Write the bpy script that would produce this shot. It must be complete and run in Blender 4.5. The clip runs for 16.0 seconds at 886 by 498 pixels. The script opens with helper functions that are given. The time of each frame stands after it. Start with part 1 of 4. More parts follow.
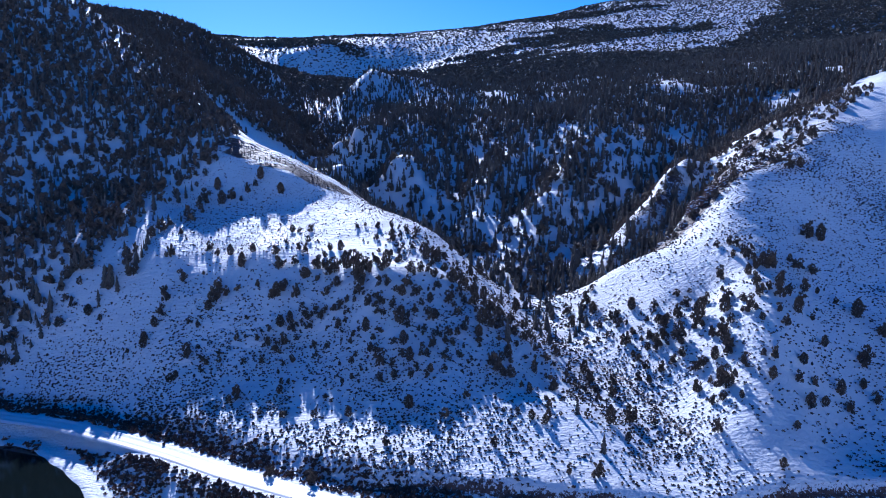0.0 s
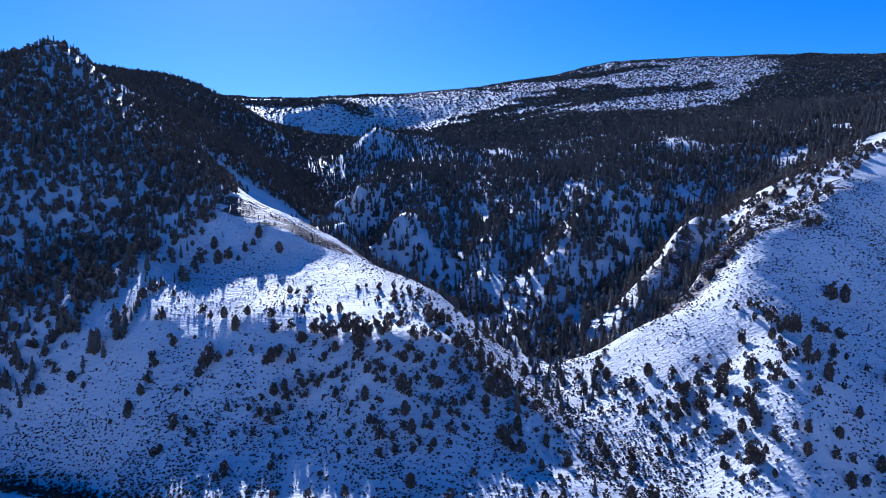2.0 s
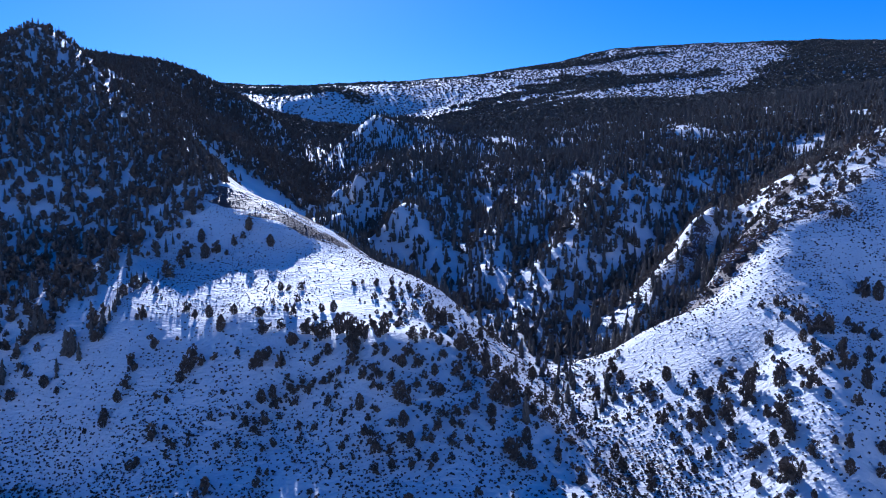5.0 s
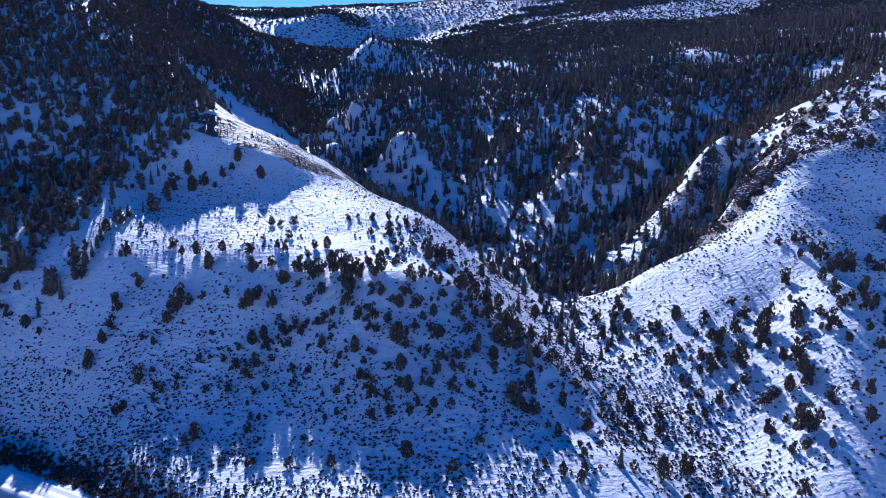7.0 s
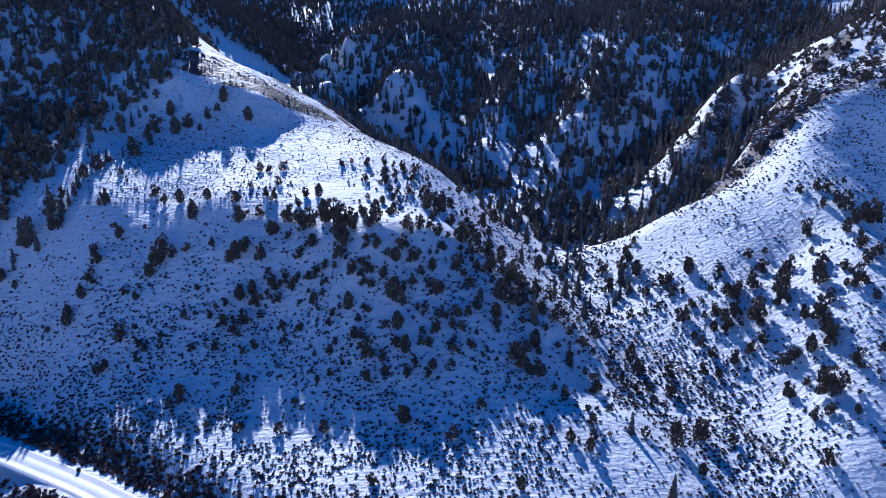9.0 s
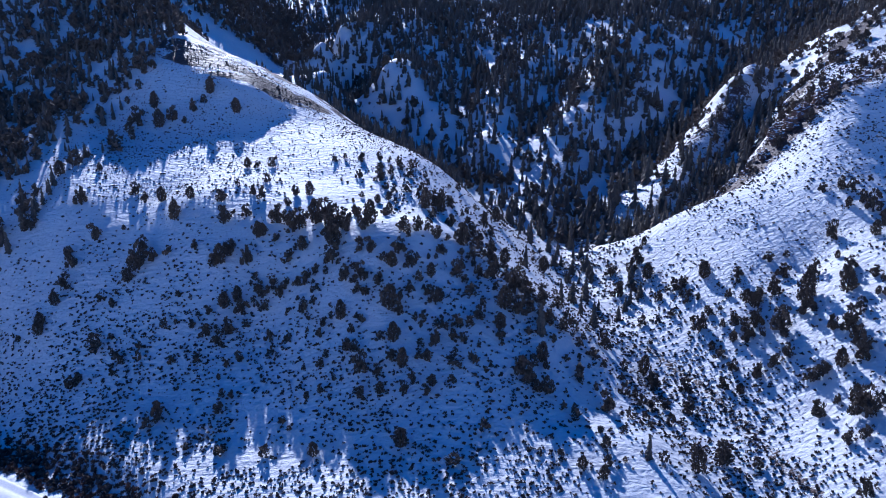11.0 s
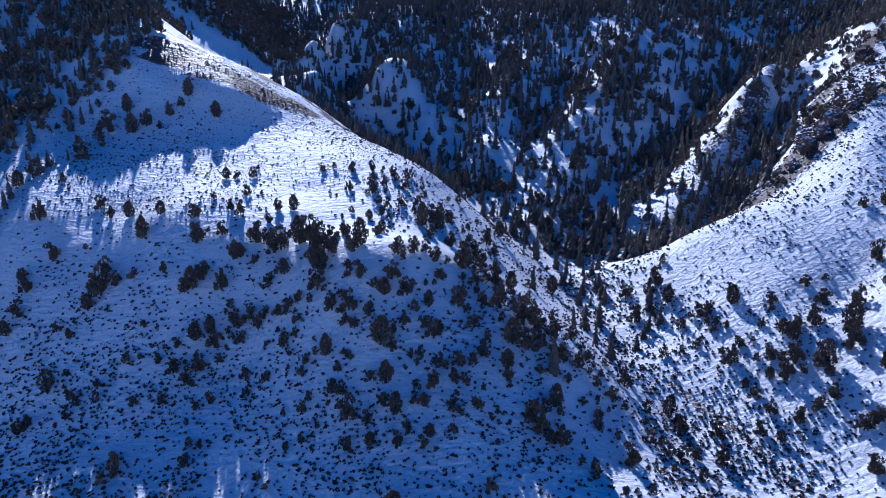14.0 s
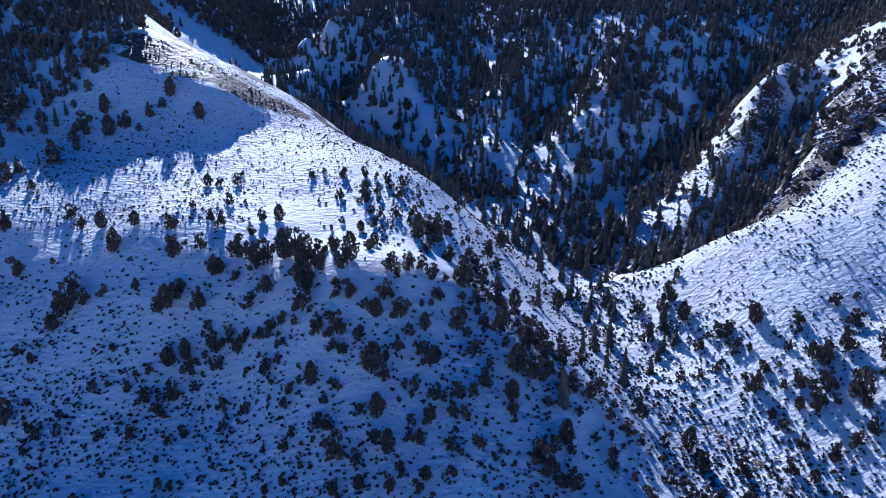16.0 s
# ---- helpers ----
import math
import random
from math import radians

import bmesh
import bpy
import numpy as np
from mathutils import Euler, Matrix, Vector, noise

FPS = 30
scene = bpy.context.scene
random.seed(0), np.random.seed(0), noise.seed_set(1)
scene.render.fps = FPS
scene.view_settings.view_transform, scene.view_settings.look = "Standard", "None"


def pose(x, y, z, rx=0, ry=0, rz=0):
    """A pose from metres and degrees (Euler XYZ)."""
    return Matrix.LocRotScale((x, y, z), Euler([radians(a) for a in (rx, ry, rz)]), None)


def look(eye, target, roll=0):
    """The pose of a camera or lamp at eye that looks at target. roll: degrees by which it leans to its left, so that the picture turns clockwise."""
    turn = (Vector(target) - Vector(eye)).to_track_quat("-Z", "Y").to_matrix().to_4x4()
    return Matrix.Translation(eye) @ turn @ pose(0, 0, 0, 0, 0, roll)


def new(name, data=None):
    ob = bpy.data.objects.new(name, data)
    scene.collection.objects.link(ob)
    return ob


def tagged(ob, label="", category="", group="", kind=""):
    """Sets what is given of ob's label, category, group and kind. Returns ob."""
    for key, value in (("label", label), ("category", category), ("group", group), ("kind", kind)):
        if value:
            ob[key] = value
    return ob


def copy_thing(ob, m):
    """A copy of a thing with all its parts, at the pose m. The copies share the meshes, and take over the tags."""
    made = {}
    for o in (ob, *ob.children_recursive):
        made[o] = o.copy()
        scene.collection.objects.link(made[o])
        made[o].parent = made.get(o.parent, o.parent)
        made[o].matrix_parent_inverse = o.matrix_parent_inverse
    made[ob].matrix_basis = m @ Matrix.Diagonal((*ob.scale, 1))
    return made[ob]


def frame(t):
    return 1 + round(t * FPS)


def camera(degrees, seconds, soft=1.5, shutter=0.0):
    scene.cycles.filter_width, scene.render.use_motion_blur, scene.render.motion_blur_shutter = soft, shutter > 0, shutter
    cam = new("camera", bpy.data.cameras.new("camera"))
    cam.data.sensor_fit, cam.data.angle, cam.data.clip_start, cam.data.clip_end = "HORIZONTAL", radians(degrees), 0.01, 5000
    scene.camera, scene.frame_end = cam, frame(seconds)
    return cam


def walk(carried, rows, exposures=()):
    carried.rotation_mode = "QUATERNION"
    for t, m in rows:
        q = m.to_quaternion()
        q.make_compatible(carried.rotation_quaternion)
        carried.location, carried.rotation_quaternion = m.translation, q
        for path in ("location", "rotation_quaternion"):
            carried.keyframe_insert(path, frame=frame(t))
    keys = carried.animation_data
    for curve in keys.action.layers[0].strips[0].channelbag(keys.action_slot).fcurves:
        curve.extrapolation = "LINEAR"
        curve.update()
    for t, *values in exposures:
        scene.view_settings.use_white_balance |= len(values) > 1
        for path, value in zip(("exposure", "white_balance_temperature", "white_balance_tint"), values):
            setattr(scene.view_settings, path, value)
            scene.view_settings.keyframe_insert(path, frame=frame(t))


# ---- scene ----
cam = camera(64.6, 16.0, soft=0.4)
# seconds, x, y, z, pitch, yaw, roll of the flight: nearly level, some 100 m above the valley road
FLIGHT = [
    (0.0, 0.05, 0.13, 99.79, -8.48, 0.01, -0.02),
    (0.5, -0.08, 4.67, 99.84, -7.25, 0.10, -0.04),
    (1.0, -0.18, 9.13, 99.90, -5.47, 0.18, -0.06),
    (1.5, -0.24, 13.54, 99.98, -4.34, 0.25, -0.07),
    (2.0, -0.28, 17.93, 100.06, -3.83, 0.31, -0.09),
    (2.5, -0.30, 22.31, 100.14, -3.78, 0.36, -0.11),
    (3.0, -0.31, 26.69, 100.23, -3.77, 0.40, -0.12),
    (5.5, -0.38, 48.99, 100.69, -5.45, 0.46, -0.17),
    (6.0, -0.43, 53.56, 100.78, -6.59, 0.45, -0.17),
    (6.5, -0.49, 58.16, 100.85, -8.42, 0.43, -0.17),
    (7.0, -0.57, 62.79, 100.93, -10.52, 0.41, -0.17),
    (7.5, -0.67, 67.46, 100.99, -12.40, 0.38, -0.17),
    (8.0, -0.78, 72.16, 101.05, -13.71, 0.35, -0.17),
    (8.5, -0.91, 76.88, 101.10, -14.77, 0.32, -0.16),
    (9.0, -1.06, 81.63, 101.14, -15.44, 0.28, -0.16),
    (11.5, -1.91, 105.55, 101.18, -16.32, 0.04, -0.10),
    (12.0, -2.08, 110.36, 101.16, -16.32, -0.01, -0.09),
    (12.5, -2.23, 115.19, 101.12, -16.33, -0.05, -0.07),
    (13.0, -2.36, 120.03, 101.07, -16.35, -0.10, -0.06),
    (13.5, -2.46, 124.89, 101.01, -16.37, -0.14, -0.04),
    (14.0, -2.53, 129.78, 100.94, -16.38, -0.19, -0.02),
    (14.5, -2.55, 134.71, 100.86, -16.40, -0.22, -0.00),
    (15.0, -2.51, 139.70, 100.76, -16.42, -0.26, 0.02),
    (15.5, -2.40, 144.76, 100.66, -16.46, -0.28, 0.04),
    (16.0, -2.22, 149.91, 100.54, -16.51, -0.31, 0.05),
]
walk(cam, [(t, pose(x, y, z, 90 + pitch, 0, yaw) @ pose(0, 0, 0, 0, 0, roll)) for t, x, y, z, pitch, yaw, roll in FLIGHT],
     exposures=[(0.0, 0.52, 4180, 19), (2.0, 0.43, 4180, 19), (6.0, 0.44, 4180, 19), (7.0, 0.5, 4180, 22), (8.5, 0.41, 4180, 19), (16.0, 0.35, 4180, 19)])

# ---- light ----
SUN_LEFT, SUN_UP = 15.8, 30.6  # degrees left of straight ahead (+y), and above the horizon
world = bpy.data.worlds.new("sky")
world.use_nodes = True
scene.world = world
wt = world.node_tree
sky = wt.nodes.new("ShaderNodeTexSky")
sky.sky_type, sky.sun_disc = "NISHITA", False
sky.sun_elevation, sky.sun_rotation = radians(SUN_UP), radians(-SUN_LEFT)
sky.altitude, sky.air_density, sky.dust_density, sky.ozone_density = 2000, 1.0, 0.8, 2.5
wt.nodes["Background"].inputs[1].default_value = 0.063
deep = wt.nodes.new("ShaderNodeHueSaturation")
deep.inputs["Saturation"].default_value = 1.32
wt.links.new(sky.outputs[0], deep.inputs["Color"])
wt.links.new(deep.outputs[0], wt.nodes["Background"].inputs[0])
sun = new("sun", bpy.data.lights.new("sun", "SUN"))
sun.data.energy, sun.data.angle, sun.data.color = 4.9, radians(0.5), (1.0, 0.785, 0.53)
aim = Vector((-math.sin(radians(SUN_LEFT)) * math.cos(radians(SUN_UP)), math.cos(radians(SUN_LEFT)) * math.cos(radians(SUN_UP)), math.sin(radians(SUN_UP))))
sun.matrix_world = look(aim * 900 + Vector((0, 300, 0)), (0, 300, 0))

# ---- noise ----
def lattice(ix, iy, seed):
    """A repeatable random number from 0 to 1 for every lattice point."""
    h = (ix.astype(np.int64) * 374761393 + iy.astype(np.int64) * 668265263 + seed * 974711) & 0x7FFFFFFF
    h = ((h ^ (h >> 13)) * 1274126177) & 0x7FFFFFFF
    return ((h ^ (h >> 16)) & 0xFFFF) / 65535.0


def value_noise(x, y, seed=0):
    ix, iy = np.floor(x), np.floor(y)
    fx, fy = x - ix, y - iy
    fx, fy = fx * fx * (3 - 2 * fx), fy * fy * (3 - 2 * fy)
    a, b = lattice(ix, iy, seed), lattice(ix + 1, iy, seed)
    c, d = lattice(ix, iy + 1, seed), lattice(ix + 1, iy + 1, seed)
    return (a + (b - a) * fx) * (1 - fy) + (c + (d - c) * fx) * fy


def fbm(x, y, size, octaves=4, seed=0):
    """Fractal noise from about -1 to 1, its largest swells size metres across."""
    total, weight, out = 0.0, 1.0, 0.0
    for n in range(octaves):
        out = out + weight * (2 * value_noise(x / size + 17.3 * n, y / size - 9.1 * n, seed + n) - 1)
        total, weight, size = total + weight, weight * 0.5, size * 0.5
    return out / total


def smooth(edge0, edge1, v):
    f = np.clip((v - edge0) / (edge1 - edge0), 0, 1)
    return f * f * (3 - 2 * f)


# ---- landform: crest lines, benches, toes and gullies, each a line of (x, y, z) ----
LAND = {
    "spur crest": [(-385, 717, 254), (-300, 700, 196), (-230, 665, 152), (-196, 590, 132), (-162, 530, 113), (-155, 536, 109), (-146, 540, 103.4), (-132, 543, 95.9), (-118, 545, 87.9), (-103, 542, 81.1), (-88, 534, 75.4), (-72, 520, 68.6), (-51, 495, 58.8), (-35, 470, 55.4), (-21, 448, 52.2), (-8, 428, 48.2), (-10, 405, 45.5)],
    "second rib": [(-241, 850, 160.3), (-208, 800, 142.5), (-181, 750, 126.9), (-157, 718, 104.4), (-139, 704, 84.8), (-127, 697, 75)],
    "rib notch": [(-215, 676, 128), (-190, 655, 110), (-172, 632, 96), (-150, 612, 82), (-128, 602, 70), (-108, 596, 58), (-84, 590, 47)],
    "spur nose": [(-10, 405, 49.4), (-6, 380, 40.7), (6, 357, 30.6), (20, 331, 22.1), (35, 315, 10.5), (45, 296, -2.9), (53, 273, -5.1), (60, 252, -9.9)],
    "knoll rim": [(-46, 378, 40.5), (-41, 352, 38.8), (-29, 342, 38.4), (-12, 341, 37.2), (4, 348, 33.5)],
    "knoll shelf": [(-40, 364, 38), (-19, 362, 38.4), (-4, 356, 36.6)],
    "bald top": [(-150, 484, 91), (-140, 484, 89.5), (-126, 480, 87), (-113, 474, 83), (-102, 470, 79.5), (-92, 480, 76.5)],
    "under the bald top": [(-148, 468, 78), (-137, 467, 77.5), (-123, 465, 75.5), (-110, 460, 71.5), (-98, 457, 67.5), (-87, 464, 65.5)],
    "below the rim": [(-42, 340, 30.5), (-27, 331, 29.5), (-10, 330, 28.5), (8, 334, 25.5)],
    "white slope": [(-182, 444, 66), (-168, 449, 61), (-104, 448, 64), (-79, 414, 50), (-55, 400, 45)],
    "slope break": [(-149, 380, 40), (-118, 387, 41), (-103, 375, 42.5), (-82, 386, 46), (-55, 372, 41)],
    "shaded face": [(-117, 354, 24.5), (-90, 345, 23.3), (-67, 326, 6.7), (-30, 291, -1.6), (-14, 273, -6.2), (10, 276, -2.9), (31, 283, -2.2)],
    "left face": [(-216, 398, 44.4), (-196, 363, 18.5), (-184, 357, 13.7), (-147, 336, 3.9), (-123, 325, 1.2), (-92, 300, -8.7)],
    "left gully": [(-250, 480, 77.7), (-220, 444, 60.8), (-205, 410, 49.4), (-180, 372, 29.6)],
    "toe": [(-260, 345, -13.8), (-215, 335, -16.7), (-162, 318, -22.8), (-120, 297, -14.1), (-92, 285, -12.6), (-70, 279, -11.6), (-39, 276, -9.9), (0, 249, -8.8),
            (19, 247, -9.9), (45, 245, -11.1)],
    "fan edge": [(-60, 250, -15.9), (-31, 233, -14.6), (-5, 231, -13.3), (20, 226, -13.7), (60, 222, -16.3), (95, 222, -19.5), (114, 226, -16.6), (136, 230, -16.8),
                 (160, 232, -18.3)],
    "left forest wall": [(-202, 549, 119), (-210, 462, 68)],
    "left skyline": [(-590, 540, 128), (-460, 620, 186), (-412, 672, 222), (-385, 717, 254), (-372, 790, 228), (-401, 950, 257), (-422, 1100, 289), (-372, 1090, 271),
                     (-305, 1060, 237), (-245, 1060, 202)],
    "left flank": [(-330, 560, 150), (-300, 470, 95), (-290, 400, 45), (-420, 480, 120), (-420, 380, 40)],
    "canyon floor": [(92, 240, -18), (88, 262, -15.5), (80, 290, -12.5), (72, 320, -9.5), (66, 360, -4), (58, 395, -2), (55, 425, 2), (40, 460, 7), (22, 495, 13), (4, 530, 20), (-30, 585, 34), (-66, 640, 46), (-92, 705, 60), (-118, 790, 88), (-160, 900, 124), (-215, 1060, 168), (-260, 1300, 230)],
    "right crest": [(420, 640, 166), (333, 540, 140), (292, 517, 121.4), (250, 470, 108.6), (212, 434, 89.6), (182, 420, 82), (165, 416, 67.8), (147, 411, 50.3), (131, 407, 40),
                    (114, 398, 35.8), (98, 404, 26.3), (85, 410, 16.3), (72, 415, 9.7)],
    "right slope": [(206, 386, 51), (187, 385, 54.5), (143, 352, 35.5), (130, 341, 22), (121, 354, 25), (108, 331, 13), (100, 362, 17.5), (92, 375, 14.5)],
    "right lobe": [(161, 402, 64), (160, 382, 56), (157, 355, 45.5), (154, 328, 36), (150, 305, 27.5), (144, 287, 18.5), (136, 272, 9), (126, 257, 0)],
    "right hollow": [(282, 452, 77), (255, 400, 49), (231, 360, 27), (208, 320, 8), (193, 296, -9), (178, 268, -18)],
    "lobe flank": [(176, 345, 33), (172, 322, 21.5), (167, 303, 11.5), (160, 285, 2), (152, 268, -7), (147, 252, -13)],
    "right end": [(400, 470, 104), (320, 400, 60), (270, 340, 24), (240, 290, -2), (215, 250, -19)],
    "crest ledge": [(240, 486, 99), (210, 462, 87), (190, 450, 78), (176, 446, 73.5), (161, 442, 66), (151, 437, 55), (142, 432, 44.5), (129, 428, 33), (112, 424, 19)],
    "snow shoulder": [(300, 600, 128), (248, 552, 112.6), (231, 510, 97.3), (221, 527, 94.2), (205, 500, 86.1), (193, 482, 76.8), (183, 503, 63.6), (172, 476, 60.3)],
    "shoulder edge": [(262, 630, 104), (221, 588, 89.9), (205, 545, 76)],
    "draw": [(188, 522, 59.8), (176, 506, 52.2), (164, 490, 42.5), (146, 462, 31.9), (128, 442, 21.3), (110, 434, 11.8)],
    "white rib": [(192, 556, 89.7), (177, 532, 84), (158, 508, 64.3), (147, 494, 55.5), (134, 484, 49.4), (123, 453, 36), (112, 446, 24.2)],
    "side gully": [(300, 700, 108), (240, 650, 84), (185, 598, 58.8), (142, 548, 37.2), (108, 500, 20.8), (84, 456, 7.6), (60, 425, 3.4)],
    "middle spur": [(-46, 662, 86), (-10, 615, 58), (0, 590, 45), (8, 560, 26)],
    "middle spur east": [(100, 760, 126), (84, 701, 98), (50, 625, 74), (23, 567, 40), (16, 540, 22)],
    "middle gully": [(10, 700, 86), (10, 640, 56), (8, 590, 36)],
    "third spur": [(158, 720, 124), (120, 640, 91.8), (82, 566, 56.5), (66, 520, 31.6), (58, 480, 15.5)],
    "third gully": [(100, 660, 77.9), (60, 580, 41.8), (42, 530, 22.5)],
    "west spur": [(-60, 850, 136), (-102, 715, 103), (-90, 670, 76)],
    "upper slope": [(320, 717, 133), (414, 817, 183), (548, 900, 215), (267, 880, 172), (232, 950, 171), (78, 900, 140), (6, 800, 124)],
    "plateau edge": [(-101, 1000, 202), (44, 1100, 184), (144, 1310, 240), (249, 1500, 284), (518, 1600, 309), (900, 1500, 330)],
    "far skyline": [(-900, 2000, 420), (-562, 1900, 368), (-440, 1800, 341), (-324, 1700, 308), (-269, 1800, 344), (-194, 1900, 366), (-46, 2000, 389), (68, 2100, 424),
                    (244, 2200, 473), (400, 2300, 505), (540, 2400, 563), (768, 2500, 592), (1004, 2500, 601), (1208, 2400, 580), (1406, 2300, 552), (1900, 2000, 520)],
    "far hill foot": [(-340, 1640, 258), (-255, 1650, 243), (-170, 1700, 262), (-80, 1770, 290)],
    "beyond": [(-1500, 3200, 380), (0, 3400, 400), (1500, 3600, 480), (3000, 2500, 420), (-2500, 1800, 380), (-3500, 4500, 350), (3500, 4500, 350), (0, 4800, 350)],
    "outer sides": [(-1300, 900, 300), (-900, 500, 180), (-700, 320, 40), (1000, 700, 260), (700, 450, 140), (500, 320, 40), (420, 250, -15)],
    "river flat": [(-900, 330, -27), (-400, 290, -27), (-100, 200, -27), (100, 190, -27), (300, 220, -27), (900, 240, -27), (-300, 130, -26), (0, 120, -26), (300, 120, -26)],
    "near side": [(-800, -50, 40), (0, -60, 30), (800, -50, 40), (-1500, -900, 260), (0, -1000, 260), (1500, -900, 260), (0, -2500, 300)],
    "lobe side": [(132, 335, 24.5), (122, 321, 16.5), (113, 300, 6), (110, 283, -1.5), (113, 272, 0), (106, 251, -7)],
}
knots = []
for line in LAND.values():
    for a, b in zip(line, line[1:]):
        steps = max(1, int(math.dist(a[:2], b[:2]) / 28)) if math.dist(a[:2], b[:2]) < 400 else 1
        knots += [tuple(a[k] + (b[k] - a[k]) * i / steps for k in range(3)) for i in range(steps)]
    knots.append(line[-1])
knots = np.array(knots, float)
keep = [i for i in range(len(knots)) if i == 0 or np.hypot(*(knots[:i, :2] - knots[i, :2]).T).min() > 3]
knots = knots[keep]


def spread(d):
    return np.sqrt(d * d + 49.0)


gaps = spread(np.hypot(knots[:, None, 0] - knots[None, :, 0], knots[:, None, 1] - knots[None, :, 1]))
n_knots = len(knots)
system = np.zeros((n_knots + 1, n_knots + 1))
system[:n_knots, :n_knots] = gaps - 0.6 * np.eye(n_knots)
system[n_knots, :n_knots] = system[:n_knots, n_knots] = 1
weights = np.linalg.solve(system, np.r_[knots[:, 2], 0])

ROAD = [(-420, 352, -23), (-300, 338, -22.5), (-200, 302, -21.5), (-169, 292.5, -21), (-137, 276.5, -20.5), (-108, 261.5, -20.5), (-80, 244.5, -20.5), (-56, 231.5, -20), (-30, 218, -20), (10, 204, -20),
        (80, 196, -20.5), (180, 200, -21), (320, 225, -21)]


def along(line, x, y):
    """How far points are from a line of (x, y, z), and its height there."""
    best, level = np.full(x.shape, 1e9), np.zeros(x.shape)
    for a, b in zip(line, line[1:]):
        dx, dy = b[0] - a[0], b[1] - a[1]
        f = np.clip(((x - a[0]) * dx + (y - a[1]) * dy) / (dx * dx + dy * dy), 0, 1)
        d = np.hypot(x - a[0] - f * dx, y - a[1] - f * dy)
        nearer = d < best
        best, level = np.where(nearer, d, best), np.where(nearer, a[2] + f * (b[2] - a[2]), level)
    return best, level


RIVER = [(-900, 300, -28), (-420, 285, -28), (-270, 276, -28), (-205, 268, -28), (-181, 262, -28), (-159, 243, -28), (-142, 220, -28), (-60, 165, -28), (60, 150, -28), (300, 165, -28), (900, 190, -28)]


def ribs(x, y):
    """1 on the sharp ribs of the canyon's far side, less in the runnels between."""
    return 1 - np.abs(fbm(x + 0.35 * y, y * 0.3, 46, 3, 21))


CRAGS = [(215, 455, 0), (190, 438, 0), (172, 432, 0), (154, 426, 0), (140, 423, 0), (128, 420, 0)]
BALD = [(-155, 508, 0), (-146, 510, 0), (-135, 511, 0), (-122, 514, 0), (-110, 521, 0), (-100, 529, 0)]


def height(x, y):
    """The height of the ground."""
    x, y = np.asarray(x, float), np.asarray(y, float)
    flat_x, flat_y = x.ravel(), y.ravel()
    z = np.empty(flat_x.shape)
    for i in range(0, len(flat_x), 20000):
        px, py = flat_x[i:i + 20000, None], flat_y[i:i + 20000, None]
        z[i:i + 20000] = spread(np.hypot(px - knots[:, 0], py - knots[:, 1])) @ weights[:n_knots] + weights[n_knots]
    z = z.reshape(x.shape)
    rough = smooth(440, 640, y)
    z = z + fbm(x, y, 60, 4, 3) * (1.2 + 3.3 * rough) + fbm(x, y, 9, 3, 8) * (0.35 + 0.5 * rough)
    z = z + fbm(x, y, 420, 3, 5) * 9 * smooth(900, 1700, y)
    # ribs and runnels of the canyon's far side
    z = z + (ribs(x, y) - 0.7) * 10 * smooth(500, 600, y) * (1 - smooth(950, 1300, y)) * smooth(-160, -60, x)
    # ledges and broken rock
    crags = np.exp(-(along(CRAGS, x, y)[0] / 15) ** 2) + 0.8 * np.exp(-(along(BALD, x, y)[0] / 9) ** 2)
    crags = crags + 0.5 * np.exp(-(along(LAND["white rib"], x, y)[0] / 12) ** 2) + 0.5 * np.exp(-(along(LAND["snow shoulder"], x, y)[0] / 16) ** 2)
    z = z + crags * (2.6 * np.abs(fbm(x, y, 11, 3, 15)) + 1.2 * np.abs(fbm(x + 0.6 * y, 3 * y, 7, 2, 16)) - 0.4)
    # hummocks of brush and grass under the snow
    z = z + fbm(x, y, 3.6, 2, 12) * 0.28
    # the cut bank at the foot of the fan
    foot = y - np.interp(x, [-70, -31, -5, 20, 60, 95, 114, 136, 160], [252, 233, 231, 226, 222, 222, 226, 230, 232]) - 2.5 * fbm(x, y, 14, 2, 14)
    z = z - 3.4 * (1 - smooth(-2.2, 0.6, foot)) * smooth(-34, -10, foot) * smooth(-60, -35, x) * (1 - smooth(160, 190, x))
    d, level = along(ROAD, x, y)
    z = np.where(d < 22, level + (z - level) * smooth(7.0, 22.0, d), z)
    d, level = along(RIVER, x, y)
    d = d + 3.0 * fbm(x, y, 13, 2, 18)
    shelf = level - 1.5 + 2.0 * smooth(17, 21, d) + 0.2 * fbm(x, y, 6, 2, 19)
    return np.where(d < 44, np.minimum(z, shelf + np.maximum(0, z - shelf) * smooth(26, 44, d)), z)


def axis(fine_from, fine_to, step, low, high, grow):
    mid = list(np.arange(fine_from, fine_to + 0.1, step))
    out, s = mid[-1], step
    up = []
    while out < high:
        s *= grow
        out += s
        up.append(out)
    out, s = mid[0], step
    down = []
    while out > low:
        s *= grow
        out -= s
        down.append(out)
    return np.array(down[::-1] + mid + up)


def sheet(name, xs, ys, zs, material):
    """A grid mesh over the plan."""
    gx, gy = np.meshgrid(xs, ys)
    verts = np.stack([gx.ravel(), gy.ravel(), zs.ravel()], 1)
    w, h = len(xs), len(ys)
    i = (np.arange(h - 1)[:, None] * w + np.arange(w - 1)[None]).ravel()
    quads = np.stack([i, i + 1, i + w + 1, i + w], 1)
    me = bpy.data.meshes.new(name)
    fill(me, verts, quads)
    me.polygons.foreach_set("use_smooth", np.ones(len(quads), bool))
    me.materials.append(material)
    return new(name, me)


